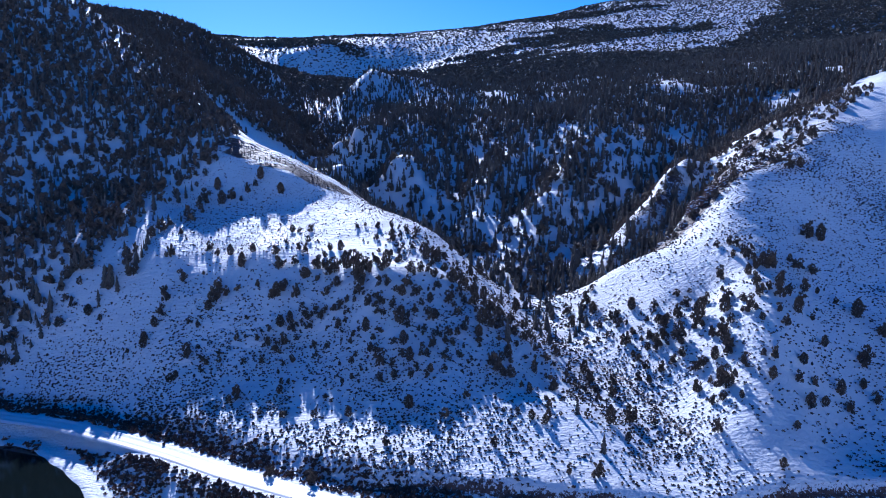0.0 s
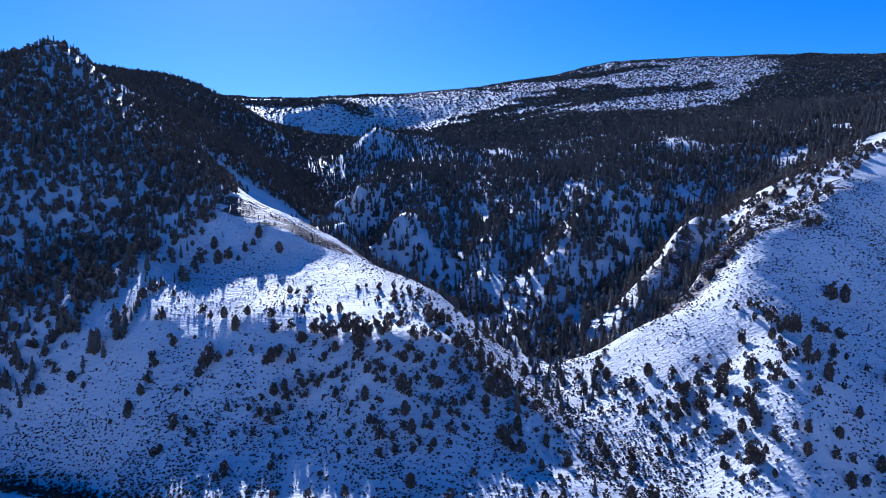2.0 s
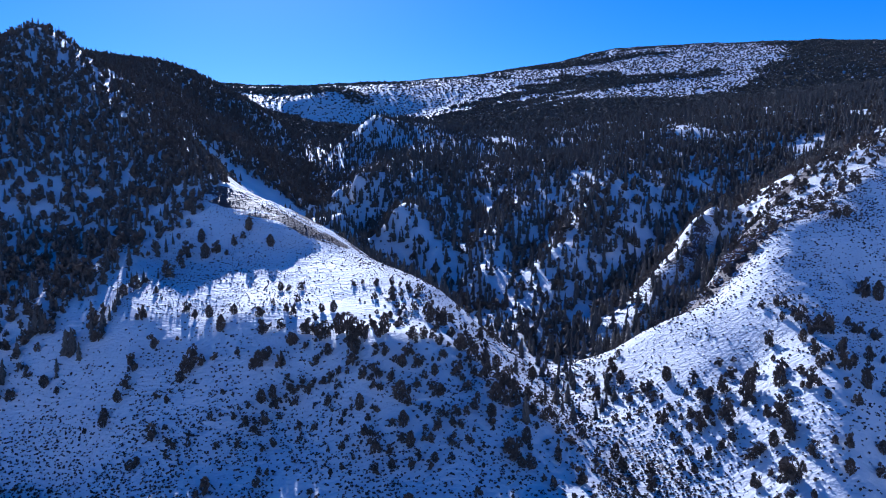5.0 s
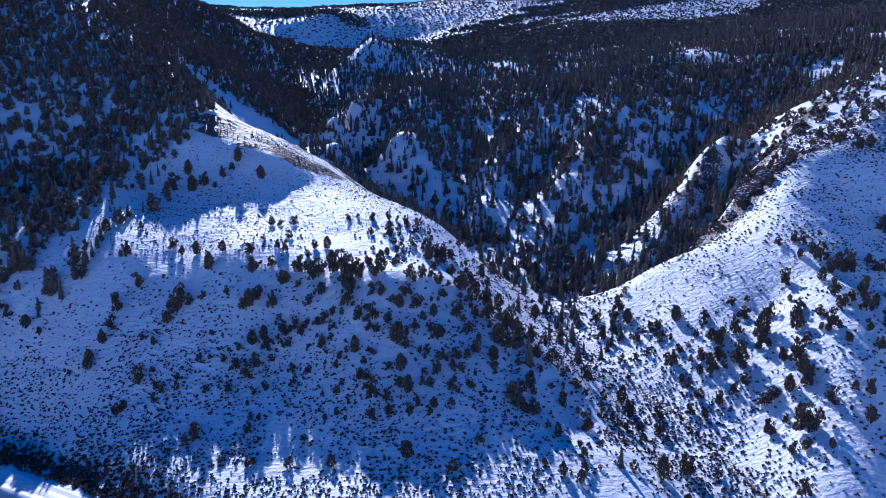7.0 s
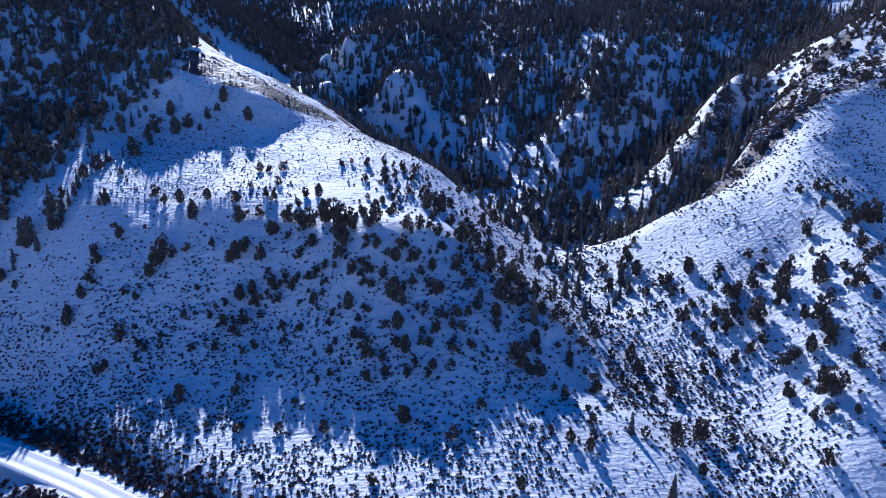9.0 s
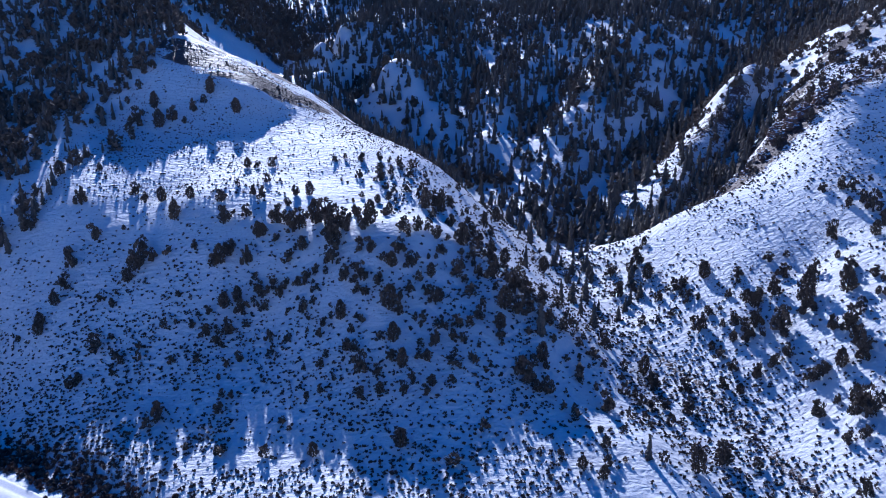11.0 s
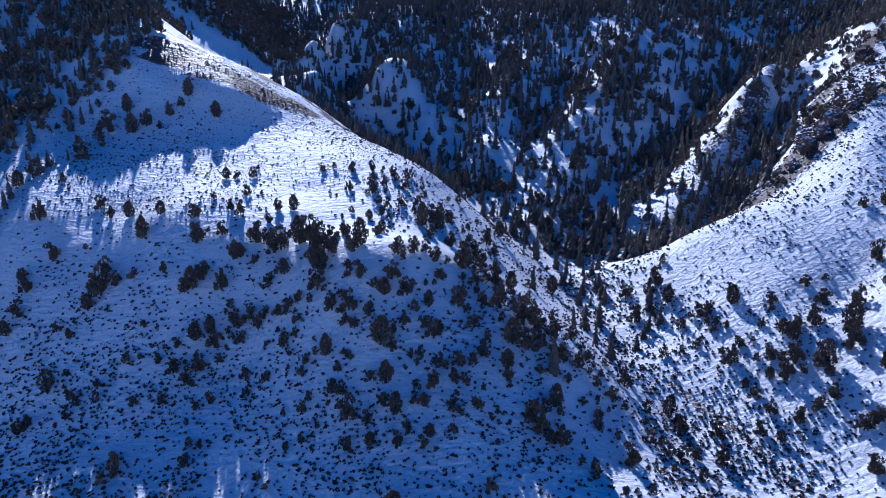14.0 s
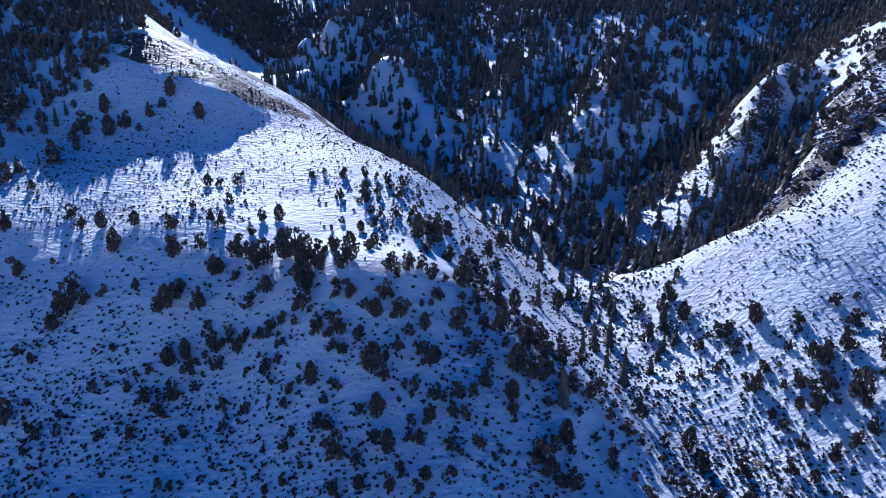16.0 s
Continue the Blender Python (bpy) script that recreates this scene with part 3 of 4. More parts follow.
# ---- single trees ----
TREES = {
    "shaded foot": [(-89.7, 293.5, 7.9), (-63.3, 240.8, 6)],
    "lower face west": [(-47.2, 235.8, 7.3), (-44, 294, 3), (-40, 295, 3.5), (-38.7, 274.2, 5.7), (-27, 291, 4.8), (-21.8, 248.3, 5.2), (-21.1, 290.9, 4.7)],
    "lower face east": [(-14, 272, 7.1), (-14.1, 288.9, 5.6), (-11, 236.1, 4.3), (-7, 287.9, 4.6), (12, 287.9, 2.3)],
    "spur nose west": [(18.8, 244.3, 5.1), (26.1, 289.9, 4.7), (29.1, 289.9, 6.6)],
    "spur nose east": [(34.7, 262.2, 4.7), (39.5, 258.4, 5.3), (43.8, 230.2, 4.2), (53.8, 228.2, 7.8), (53.5, 266.9, 8.7), (58.7, 242.8, 8.8)],
    "canyon mouth west": [(66.6, 265.3, 9.6), (71, 255.1, 4.7), (76.2, 272.9, 9), (86.3, 272.3, 4.2)],
    "canyon mouth east": [(104, 252, 7.1), (108, 269, 5), (112, 268, 5)],
    "right slope west": [(117.6, 264.2, 4.1), (120, 233, 4.6)],
    "right slope east": [(133, 250.5, 4.1), (143.5, 250.3, 2.5), (146.2, 266, 7.7), (144.3, 273.6, 6), (155.2, 272.1, 5.3), (150.7, 282.7, 6.2)],
    "white slope": [(-152.4, 448.9, 13.5), (-147.3, 458.9, 10.2), (-141.3, 447.9, 10.7), (-136.3, 451.9, 9.9), (-129.3, 449.9, 4.4), (-127.3, 457, 8.1), (-123.3, 462, 5.4), (-121.3, 467, 10.1), (-105.2, 456, 8.8)],
    "right hollow": [(153.7, 278.1, 5.3), (168.8, 277, 6.5), (167.7, 283.4, 8.4), (171.2, 304.8, 6.8), (171.8, 317.8, 4), (183.9, 294.5, 5.9), (186, 288, 6.8), (185.8, 341.1, 4.2), (192, 307, 13.5), (193.4, 337.6, 4.3), (201.4, 332.2, 10.8), (208.6, 322.8, 8.5), (207.4, 381.8, 11.9), (209.1, 425.5, 10.3), (217, 428.5, 7.8), (242.5, 466.4, 11.3), (246, 487, 5.9)],
    "mountain foot": [(-229.8, 359.4, 13.4), (-219.9, 360.4, 13.4), (-216.8, 366.8, 13.4), (-206.9, 360.4, 13.4), (-213.6, 402.5, 9.4), (-200.9, 393.3, 9.1), (-193.7, 390.4, 6), (-195, 401, 6.1), (-195.7, 413.5, 7.8), (-211.2, 390.2, 7.6), (-202.1, 380.1, 17.1), (-198.3, 380.8, 11.1), (-180.1, 366.5, 19.8), (-177, 366.6, 19.7), (-172.2, 363.7, 10.5), (-170, 371.9, 10.5), (-166.1, 370.3, 8.4), (-167, 378, 9.2), (-165.6, 380.9, 9.2), (-165.5, 386.6, 8.6), (-167.4, 400.2, 7.4), (-168.4, 412.1, 9), (-167.3, 375.7, 9.9), (-152, 404.1, 4.4), (-184.3, 355.2, 7.1), (-196.2, 362.2, 3.6), (-193, 360, 2.9), (-176.8, 352.1, 4.2), (-155.8, 334.5, 3.3)],
    "right lobe": [(145.8, 369.5, 4.7), (151.6, 366.9, 6), (154, 364, 6), (162.3, 367.2, 3.4), (149.6, 356.9, 4.6), (153.6, 355.2, 6.5), (155, 350.7, 9.7), (154.9, 343.2, 7.7), (159.1, 344.6, 9), (162.5, 344.2, 11.6), (165.3, 346.2, 8.5), (149.6, 338.5, 6.9), (147.9, 325, 8.5), (178.5, 356.4, 5.4), (179.8, 353.2, 5.4), (183.1, 354.7, 6.8), (189, 354.1, 6.9), (199.2, 380.9, 13.2), (140.5, 349.1, 9), (160.8, 328, 9.4), (155.3, 316.3, 9.1), (152.1, 320.5, 5.4), (163.1, 324, 6.2), (177.9, 337.9, 8.6), (146.1, 316.4, 7.1), (169.2, 324.3, 7.9), (137.1, 337.6, 3.7), (136.2, 327.6, 6.1), (139.2, 317.7, 4.7), (137.5, 307.1, 10.4)],
    "right lobe second": [(135.5, 309.8, 3.5), (139.5, 298.5, 4), (148.9, 302.9, 5.2), (162.7, 313.5, 9.2), (148.8, 296.1, 6.3), (136.5, 278.4, 6.6)],
    "right slope": [(133.8, 324.7, 7.2), (119.4, 350.9, 5.1), (125.5, 350.5, 3.2), (107.7, 348.9, 5.1), (121.5, 342.5, 6.9), (128.7, 336.5, 8.1), (122.2, 326.3, 13.3), (114.6, 334.2, 8.6), (130.9, 318.4, 9.5), (129.6, 307.9, 5.8), (107.1, 331, 7.3), (105.7, 334.9, 6.1), (101.9, 341.3, 4.3), (118.9, 320, 10.7), (110.7, 316.6, 14.8), (105.1, 323.5, 7.8), (124.3, 303.9, 10.3), (121.6, 308, 6.4), (123.5, 296.4, 8.5), (122.9, 292.2, 10.1), (108.6, 307.3, 5.8), (117.9, 293.7, 7.3), (100.8, 320.5, 8.4), (104.1, 306.3, 5.8), (113.4, 294.5, 6.2), (110.3, 295, 5.7), (98.6, 305.2, 7), (125.1, 279.8, 7.1), (115.5, 274.4, 15.2), (115.5, 280.1, 8.2)],
    "right slope second": [(107, 283.7, 6.7), (112.7, 283.9, 3.9), (132.8, 280.8, 3.8), (131.7, 269.5, 6.5), (128.1, 274.2, 1.9), (121.1, 270.5, 1.9)],
    "canyon mouth": [(98, 356.2, 8.3), (89.9, 333.6, 8.6), (97.3, 322.8, 4.8), (91, 324, 4.2), (93.3, 312.1, 5.3), (85.7, 395.8, 4.9), (81, 387.4, 10.3), (77.6, 384.1, 8.2), (82.2, 375.3, 8.7), (70.9, 391, 7), (70.2, 374.1, 8.8), (82.2, 359.4, 5.9), (66.6, 319.8, 8.9), (68, 312.2, 7.6), (78.4, 310.7, 5.9), (75.1, 299.1, 7.5), (68.1, 300.2, 4.6), (88.8, 306.8, 5.3), (92.5, 302.3, 4.6)],
    "spur nose": [(53.5, 340.8, 12.3), (54.2, 325.4, 7.7), (50.3, 350, 9.4), (59.1, 302, 4), (47.2, 289, 8.1), (63.2, 297.1, 5.1), (31.8, 376.2, 11.8), (40.3, 431.5, 18.9), (48.3, 474.8, 20.8), (29.8, 311.1, 13.6), (42.1, 394.8, 8.3), (43.4, 353.9, 10.6), (53.7, 396.1, 10.6), (61.2, 435.5, 13.1), (28.7, 301, 8.1), (29.9, 299.1, 3.7)],
    "bench by the knoll": [(-83.5, 406.2, 4.2), (-77.8, 409, 5.6), (-78.2, 376.8, 5.1), (-74.3, 374.4, 6.4), (-61.6, 377.2, 5.1), (-63.2, 368.7, 4.4), (-65.5, 359.5, 8.6), (-61.4, 358.8, 6.1), (-71.9, 354, 7.9), (-69.6, 354.5, 6.1)],
    "knoll top": [(-55.9, 378.2, 7), (-55.9, 354.8, 10.2), (-58.3, 354.1, 8.4), (-49.7, 354.8, 11.4), (-45.6, 352.5, 12.4), (-42.3, 346.5, 13.4), (-39.3, 353.8, 5.3), (-33.7, 351.5, 4.7), (-28.2, 373.7, 4.4), (-38.1, 375.7, 2.5), (-22.5, 360.1, 5.4), (-22.2, 382.3, 4.5), (-17.1, 382.6, 5.1), (-29, 394.3, 6.6), (-38.1, 398.2, 4.7), (-45.6, 397.1, 2), (-38.8, 414.1, 4.9), (-30.9, 414.8, 5.5), (-21.8, 409.2, 5.5), (-16.7, 398.3, 5.3), (-9.2, 369.9, 10.5), (-5.4, 374.6, 8.1), (-2.7, 371.2, 8.1), (1.1, 359.9, 6), (14.9, 387.1, 8.5), (22.3, 417.8, 8.6), (20.6, 350.1, 7.2)],
    "knoll face": [(-42.3, 342.5, 10.4), (-53, 344.8, 6.5), (-36.8, 344.3, 6.9), (-28.1, 344.2, 10.9), (-29.8, 342.3, 7.4), (-16, 340.2, 6.8), (-14.2, 338.3, 3.4), (-10.8, 341.9, 6.8), (-7.3, 343.4, 5.7), (-3.7, 341.5, 5.7), (4.6, 343.8, 9.2), (-7.1, 332.4, 2.8), (-6.3, 326.4, 6.1), (2.7, 327.9, 8.3), (10.1, 330.9, 5.6), (15.1, 330.4, 10.1), (22.3, 325.8, 13.9), (22.7, 316.6, 8.2), (18.4, 317.3, 9.8), (16.2, 309.7, 6.5), (15.7, 305.9, 5.3), (-27.6, 333.2, 7.3), (-40.9, 335.1, 9.7), (-35.3, 327.3, 6.7), (-30, 326.1, 8.3), (-23.7, 323.6, 5.5), (-17.5, 332.6, 7.2), (-19.5, 328.5, 6.6), (-12.7, 328.8, 7.2), (-16.3, 318.4, 3.8)],
    "knoll face second": [(-13.5, 320.6, 5.5), (-19.9, 315.8, 10.3), (-16.5, 313.9, 5.4), (-4.6, 316.8, 7.1), (-35.9, 316.2, 8.3), (-31.8, 311, 3.8), (-27.9, 320.8, 4.4), (-41.8, 316.1, 3.9), (-46.4, 324.7, 4), (-42.6, 313.2, 3.9), (-33, 305.9, 5.4), (-30.4, 305.1, 5.4), (-17.7, 305.5, 8), (-12.6, 308.5, 2.1), (-4.4, 303.1, 6.4), (2.5, 309.1, 5.9), (0.8, 304.9, 4.8), (9.9, 312.4, 5.4), (9.1, 302.7, 2.7), (1.8, 300.7, 2.4), (-7.1, 298.5, 4.7), (-14.8, 297.5, 7.9), (-28, 298.6, 9.6), (-22.5, 296.3, 5.3), (-41.1, 303, 4.4), (-39.4, 305.8, 3.3), (-46.4, 303.6, 2.7), (-36.3, 298.3, 2.7), (-5.3, 290.5, 4.7), (0.7, 290.9, 3.6)],
    "knoll face third": [(10.8, 294.5, 2.6), (12.5, 296.5, 2.6), (16.4, 303.7, 2.7), (21.5, 294.9, 7.9), (23.7, 292.6, 9.5)],
    "open bench": [(-149, 378.8, 9), (-137.5, 363.4, 8.6), (-130.1, 387.2, 6.9), (-124.3, 382.6, 5.4), (-116.8, 380.5, 7.4), (-102.8, 374.5, 5.9), (-106.6, 365.6, 9.6), (-89.7, 371.9, 6.4), (-86, 360.7, 8.7), (-86.7, 384.5, 3.3), (-87.6, 405.2, 5.5), (-77.8, 363.3, 6.2), (-145.9, 358.2, 4.7), (-116.6, 356.5, 7.7), (-127.3, 366.5, 2.6)],
    "shaded face": [(-142.7, 353.6, 9.9), (-115.2, 349, 12.7), (-111, 351.1, 6.3), (-118.3, 345, 6.3), (-94.4, 351.6, 4.9), (-83.6, 345.8, 9.1), (-80.7, 348.7, 7.3), (-85.8, 344.9, 6.1), (-73.7, 345, 9), (-144.2, 341.3, 6.5), (-142.9, 346.8, 6.6), (-126.6, 339.8, 4.4), (-121.1, 336.9, 4.4), (-147.8, 335.8, 6.5), (-147.2, 333.4, 6.5), (-121, 341.1, 2.5), (-122, 322.2, 9.3), (-106.1, 320.9, 3.6), (-93, 314.7, 3.5), (-110.6, 316.3, 3.6), (-112.2, 312.8, 3.6), (-117.5, 325.5, 3.1), (-125.7, 312.2, 4.9), (-128.1, 312.7, 3.7), (-124, 313.3, 4.3), (-84.4, 330.2, 4.2), (-79.1, 332, 7.1), (-74.8, 333.7, 7.7), (-72.8, 330.2, 7.1), (-76, 324.3, 7.6)],
    "shaded face second": [(-78.6, 320.7, 5.9), (-83.7, 323.4, 5.9), (-89, 326, 4.2), (-84.6, 314.7, 4.7), (-70.2, 314, 5.2), (-74.1, 312.3, 4), (-75.1, 307.6, 2.9), (-68.5, 298.7, 3.4), (-71.3, 293.7, 4.5), (-92.2, 297.9, 4), (-96.5, 335.9, 3)],
}

juniper_kinds = []
for k in range(9):
    tree = tagged(new("juniper"), "dark green bushy juniper standing in the snow", "tree", "junipers on the open slopes")
    part("trunk", soup("juniper_trunk", limbs(5, 0.08, 0.3), BARK), tree)
    part("crown", soup("juniper_crown", pointed_crown(820, 0.085, rng.uniform(0.30, 0.38)) if k % 3 == 1 else juniper_crown(900, 0.088, rng.uniform(0.36, 0.48), rng.integers(11, 17)), JUNIPER), tree)
    juniper_kinds.append(tree)
fir_kinds = []
for k in range(4):
    tree = tagged(new("fir"), "tall narrow dark fir on the snowy canyon slope", "tree", "firs of the canyon mouth")
    part("trunk", soup("fir_trunk", stem(0.022, 0.004, [(0, 0, -0.04), (0, 0, 0.4), (0, 0, 0.96)]), BARK), tree)
    part("crown", soup("fir_crown", fir_crown(15, 9, 0.25, rng.uniform(0.17, 0.22)), FIR), tree)
    fir_kinds.append(tree)
used = set()
taken = []
for where, trees in TREES.items():
    for x, y, tall in trees:
        canyon = where.startswith(("spur nose", "canyon", "mountain")) and tall > 8.5 and x < 64
        kind = rng.choice(fir_kinds) if canyon else juniper_kinds[rng.integers(0, 9)]
        z = float(height(np.array([x]), np.array([y]))[0])
        tall = min(10.5 if not canyon else 13, 0.86 * tall)
        wide = tall * (rng.uniform(0.78, 1.1) if tall < 6.5 or canyon else rng.uniform(0.7, 0.95))
        m = pose(x, y, z, rng.uniform(-3, 3), rng.uniform(-3, 3), rng.uniform(0, 360)) @ Matrix.Diagonal((wide, wide, tall, 1))
        if kind.name not in used:
            used.add(kind.name)
            kind.matrix_basis = m
        else:
            copy = copy_thing(kind, Matrix.Identity(4))
            copy.matrix_basis = m
        taken.append((x, y, tall))
taken = np.array(taken)

# thickets of smaller junipers, too many to count
THICKET = [juniper_crown(220, 0.15, rng.uniform(0.36, 0.46), 11, width=0.45) for _ in range(7)]
groves = [(-62, 334, 16, 8, 26), (-46, 326, 16, 10, 22), (-8, 306, 26, 18, 22), (12, 340, 10, 16, 16), (30, 316, 10, 14, 10), (88, 356, 10, 18, 22), (100, 330, 12, 14, 18)]
x = np.concatenate([rng.normal(a, rx * 0.62, n) for a, b, rx, ry, n in groves])
y = np.concatenate([rng.normal(b, ry * 0.62, n) for a, b, rx, ry, n in groves])
far_off = np.array([np.hypot(*(taken[:, :2] - (a, b)).T).min() for a, b in zip(x, y)]) > 2.4
s = rng.uniform(0, 1, 55)
nose = np.array(LAND["spur nose"][1:5])
x = np.r_[x, np.interp(s, np.linspace(0, 1, len(nose)), nose[:, 0]) + rng.normal(3, 7, len(s))]
y = np.r_[y, np.interp(s, np.linspace(0, 1, len(nose)), nose[:, 1]) + rng.normal(3, 7, len(s))]
far_off = np.array([np.hypot(*(taken[:, :2] - (a, b)).T).min() for a, b in zip(x, y)]) > 2.4
scatter("juniper_thicket", THICKET, x[far_off], y[far_off], rng.uniform(1.9, 4.7, far_off.sum()), JUNIPER, "dark junipers growing close together on the snow", "trees")

# ---- rock ledges ----
def rock_material():
    m, nt, b = material("brown_ledge_rock", 0.9)
    geo = nt.nodes.new("ShaderNodeNewGeometry")
    fine, broad = noise_node(nt, 1.4, 8, geo.outputs["Position"], 0.7), noise_node(nt, 0.25, 4, geo.outputs["Position"])
    stone = mix(nt, broad, ramp(nt, fine, [(0.3, (0.07, 0.05, 0.042)), (0.7, (0.26, 0.175, 0.14))]), (0.17, 0.11, 0.088))
    up = nt.nodes.new("ShaderNodeSeparateXYZ")
    nt.links.new(geo.outputs["Normal"], up.inputs[0])
    lying = nt.nodes.new("ShaderNodeMath")
    lying.operation = "MULTIPLY_ADD"
    nt.links.new(fine, lying.inputs[0])
    lying.inputs[1].default_value = 0.5
    nt.links.new(up.outputs["Z"], lying.inputs[2])
    snow = ramp(nt, lying.outputs[0], [(0.90, (0, 0, 0)), (0.99, (1, 1, 1))])
    nt.links.new(mix(nt, snow, stone, (0.78, 0.79, 0.81)), b.inputs["Base Color"])
    bump(nt, b, fine, 0.9, 0.5)
    return m


ROCK = rock_material()


def ledge_mesh(seed):
    """A craggy lump about two metres across, stepped into ledges."""
    bm = bmesh.new()
    bmesh.ops.create_icosphere(bm, subdivisions=4, radius=1)
    for v in bm.verts:
        p = v.co.copy()
        rough = 1.3 * noise.fractal(p * 2.1 + Vector((seed * 7.1, 0, 0)), 0.9, 2.0, 4)
        p *= 1 + 0.38 * rough
        step = math.floor(p.z * 3.2 + 0.4 * noise.noise(p * 2 + Vector((0, seed * 3.0, 0)))) / 3.2
        p.z = 0.88 * p.z + 0.12 * step
        v.co = p
    me = bpy.data.meshes.new("rock_ledge")
    bm.to_mesh(me)
    bm.free()
    me.materials.append(ROCK)
    return me


ledges = [ledge_mesh(k) for k in range(5)]
LEDGES = [(204, 450, 7, 6), (195, 443, 6, 6), (187, 438, 8, 9), (180, 434, 7, 9), (173, 431, 7, 8), (177, 441, 6, 6), (166, 430, 7, 8), (160, 428, 7, 9), (153, 426, 6, 8), (157, 436, 6, 6), (147, 424, 5, 6), (140, 422, 5, 5), (133, 421, 4, 4),
          (126, 418, 4, 3), (169, 439, 5, 5), (190, 447, 5, 4), (127, 450, 5, 5), (120, 445, 5, 5), (137, 474, 4, 4), (206, 505, 4, 3), (224, 520, 5, 3), (186, 490, 4, 3), (52, 428, 5, 3), (40, 450, 6, 3), (24, 480, 6, 4), (6, 514, 7, 4)]
for k, (x, y, long, high) in enumerate(LEDGES):
    z = float(height(np.array([x]), np.array([y]))[0])
    rock = new("rock_ledge", ledges[k % 5])
    rock.matrix_basis = pose(x, y, z - 0.12 * high, rng.uniform(-14, 14), rng.uniform(-14, 14), 30 + rng.uniform(-30, 30)) @ Matrix.Diagonal((long * 0.8, long * 0.5, high * 0.42, 1))
    tagged(rock, "weathered brown rock ledge dusted with snow", "rock", "rock ledges along the ridges")

# ---- woods ----
LOW_JUNIPERS = [juniper_crown(56, 0.27, 0.4, 7, width=0.5) for _ in range(4)] + [pointed_crown(54, 0.25, 0.34, 0.5) for _ in range(4)]
LOW_FIRS = [fir_crown(8, 5, 0.22, rng.uniform(0.17, 0.24)) for _ in range(8)]
FAR_TREES = [juniper_crown(9, 0.62, 0.36, 3, width=0.55) for _ in range(6)]


def forest_edge(y):
    """Where the wood of the western mountain ends, as x over y."""
    return np.interp(y, [300, 332, 350, 368, 400, 440, 465, 490, 530, 590, 680, 700], [-290, -232, -200, -192, -184, -174, -160, -153, -158, -168, -190, -212])


def canyon_line(x):
    """The bed of the canyon and of its side gully, as y over x."""
    return np.interp(x, [-330, -260, -215, -160, -118, -92, -66, -30, 4, 22, 40, 55, 84, 108, 142, 185, 221, 262, 330, 420, 700],
                     [1500, 1300, 1060, 900, 790, 705, 640, 585, 530, 495, 460, 432, 452, 492, 538, 582, 594, 604, 625, 690, 880])


# the western mountain
x, y = jitter(-640, 40, 330, 1350, 4.2)
beyond = y - canyon_line(x)
inside = np.where(y < 700, smooth(-6, 10, forest_edge(y) - x + 9 * fbm(x, y, 40, 3, 31)), 1) * (beyond < 0)
inside *= 1 - np.exp(-(along([(-176, 668, 0), (-150, 664, 0), (-134, 680, 0)], x, y)[0] / 26) ** 2)
clear = smooth(-0.08, 0.3, fbm(x, y, 70, 3, 32) + 0.25 * fbm(x, y, 18, 2, 33) + 0.10)
band = np.exp(-(along([(-150, 452, 0), (-160, 420, 0), (-172, 386, 0), (-180, 362, 0)], x, y)[0] / 5) ** 2)
chance = np.maximum(inside, 0.7 * band) * (0.68 + 0.3 * clear * smooth(350, 430, y)) * (1 - 0.8 * np.exp(-((x + 226) / 16) ** 2 - ((y - 682) / 22) ** 2))
on = (rng.uniform(0, 1, len(x)) < chance) & (np.abs(x) < 0.72 * y + 60)
x, y = x[on], y[on]
tall = rng.uniform(3.4, 8.6, len(x))
firs = rng.uniform(0, 1, len(x)) < 0.4
scatter("mountain_firs", LOW_FIRS, x[firs], y[firs], tall[firs] * 1.25, FIR, "dense dark conifer wood on the snowy mountainside", "forest")
scatter("mountain_junipers", LOW_JUNIPERS, x[~firs], y[~firs], tall[~firs] * 0.92, JUNIPER, "dark juniper scrub on the snowy mountainside", "forest")

# beyond the canyon
def wood_edge(x):
    """Where the closed wood gives way to the open plateau, as y over x."""
    return np.interp(x, [-330, -230, -169, -62, 47, 146, 236, 380, 493, 698, 887], [1240, 1262, 1420, 1542, 1528, 1340, 1430, 1508, 1423, 1644, 1739])


def glades(x, y):
    """The clearings in the wood."""
    holes = [(280, 905, 26, 75), (410, 965, 16, 40), (430, 812, 9, 55), (345, 730, 14, 30), (590, 1540, 60, 60), (236, 706, 22, 26), (60, 1000, 14, 30)]
    return np.max([np.exp(-((x - a) / w) ** 2 - ((y - b) / d) ** 2) for a, b, w, d in holes], axis=0)


x, y = jitter(-330, 760, 400, 1180, 4.0)
beyond = y - canyon_line(x)
chance = smooth(-4, 8, beyond) * (0.56 + 0.2 * smooth(90, 200, beyond + 70 * fbm(x, y, 90, 3, 41)))
chance *= 1 - 0.2 * smooth(0.88, 0.97, ribs(x, y)) * (1 - smooth(640, 860, y))
chance *= 0.46 + 0.5 * smooth(-0.2, 0.1, fbm(x + 0.35 * y, y * 0.35, 24, 3, 42)) + 0.12 * smooth(700, 850, y)
chance += 0.25 * smooth(180, 260, x) * smooth(0, 20, beyond)
gully_d, _ = along(LAND["side gully"], x, y)
chance += 0.15 * np.exp(-(gully_d / 16) ** 2) * (beyond > -22) * (x > 66)
chance *= 1 - np.minimum(1, 1.2 * glades(x + 8 * fbm(x, y, 20, 2, 43), y))
on = (rng.uniform(0, 1, len(x)) < chance) & (np.abs(x) < 0.70 * y + 60)
x, y = x[on], y[on]
tall = rng.uniform(5, 11, len(x)) - 2.0 * smooth(700, 1000, y) + 3.5 * np.exp(-(gully_d[on] / 20) ** 2)
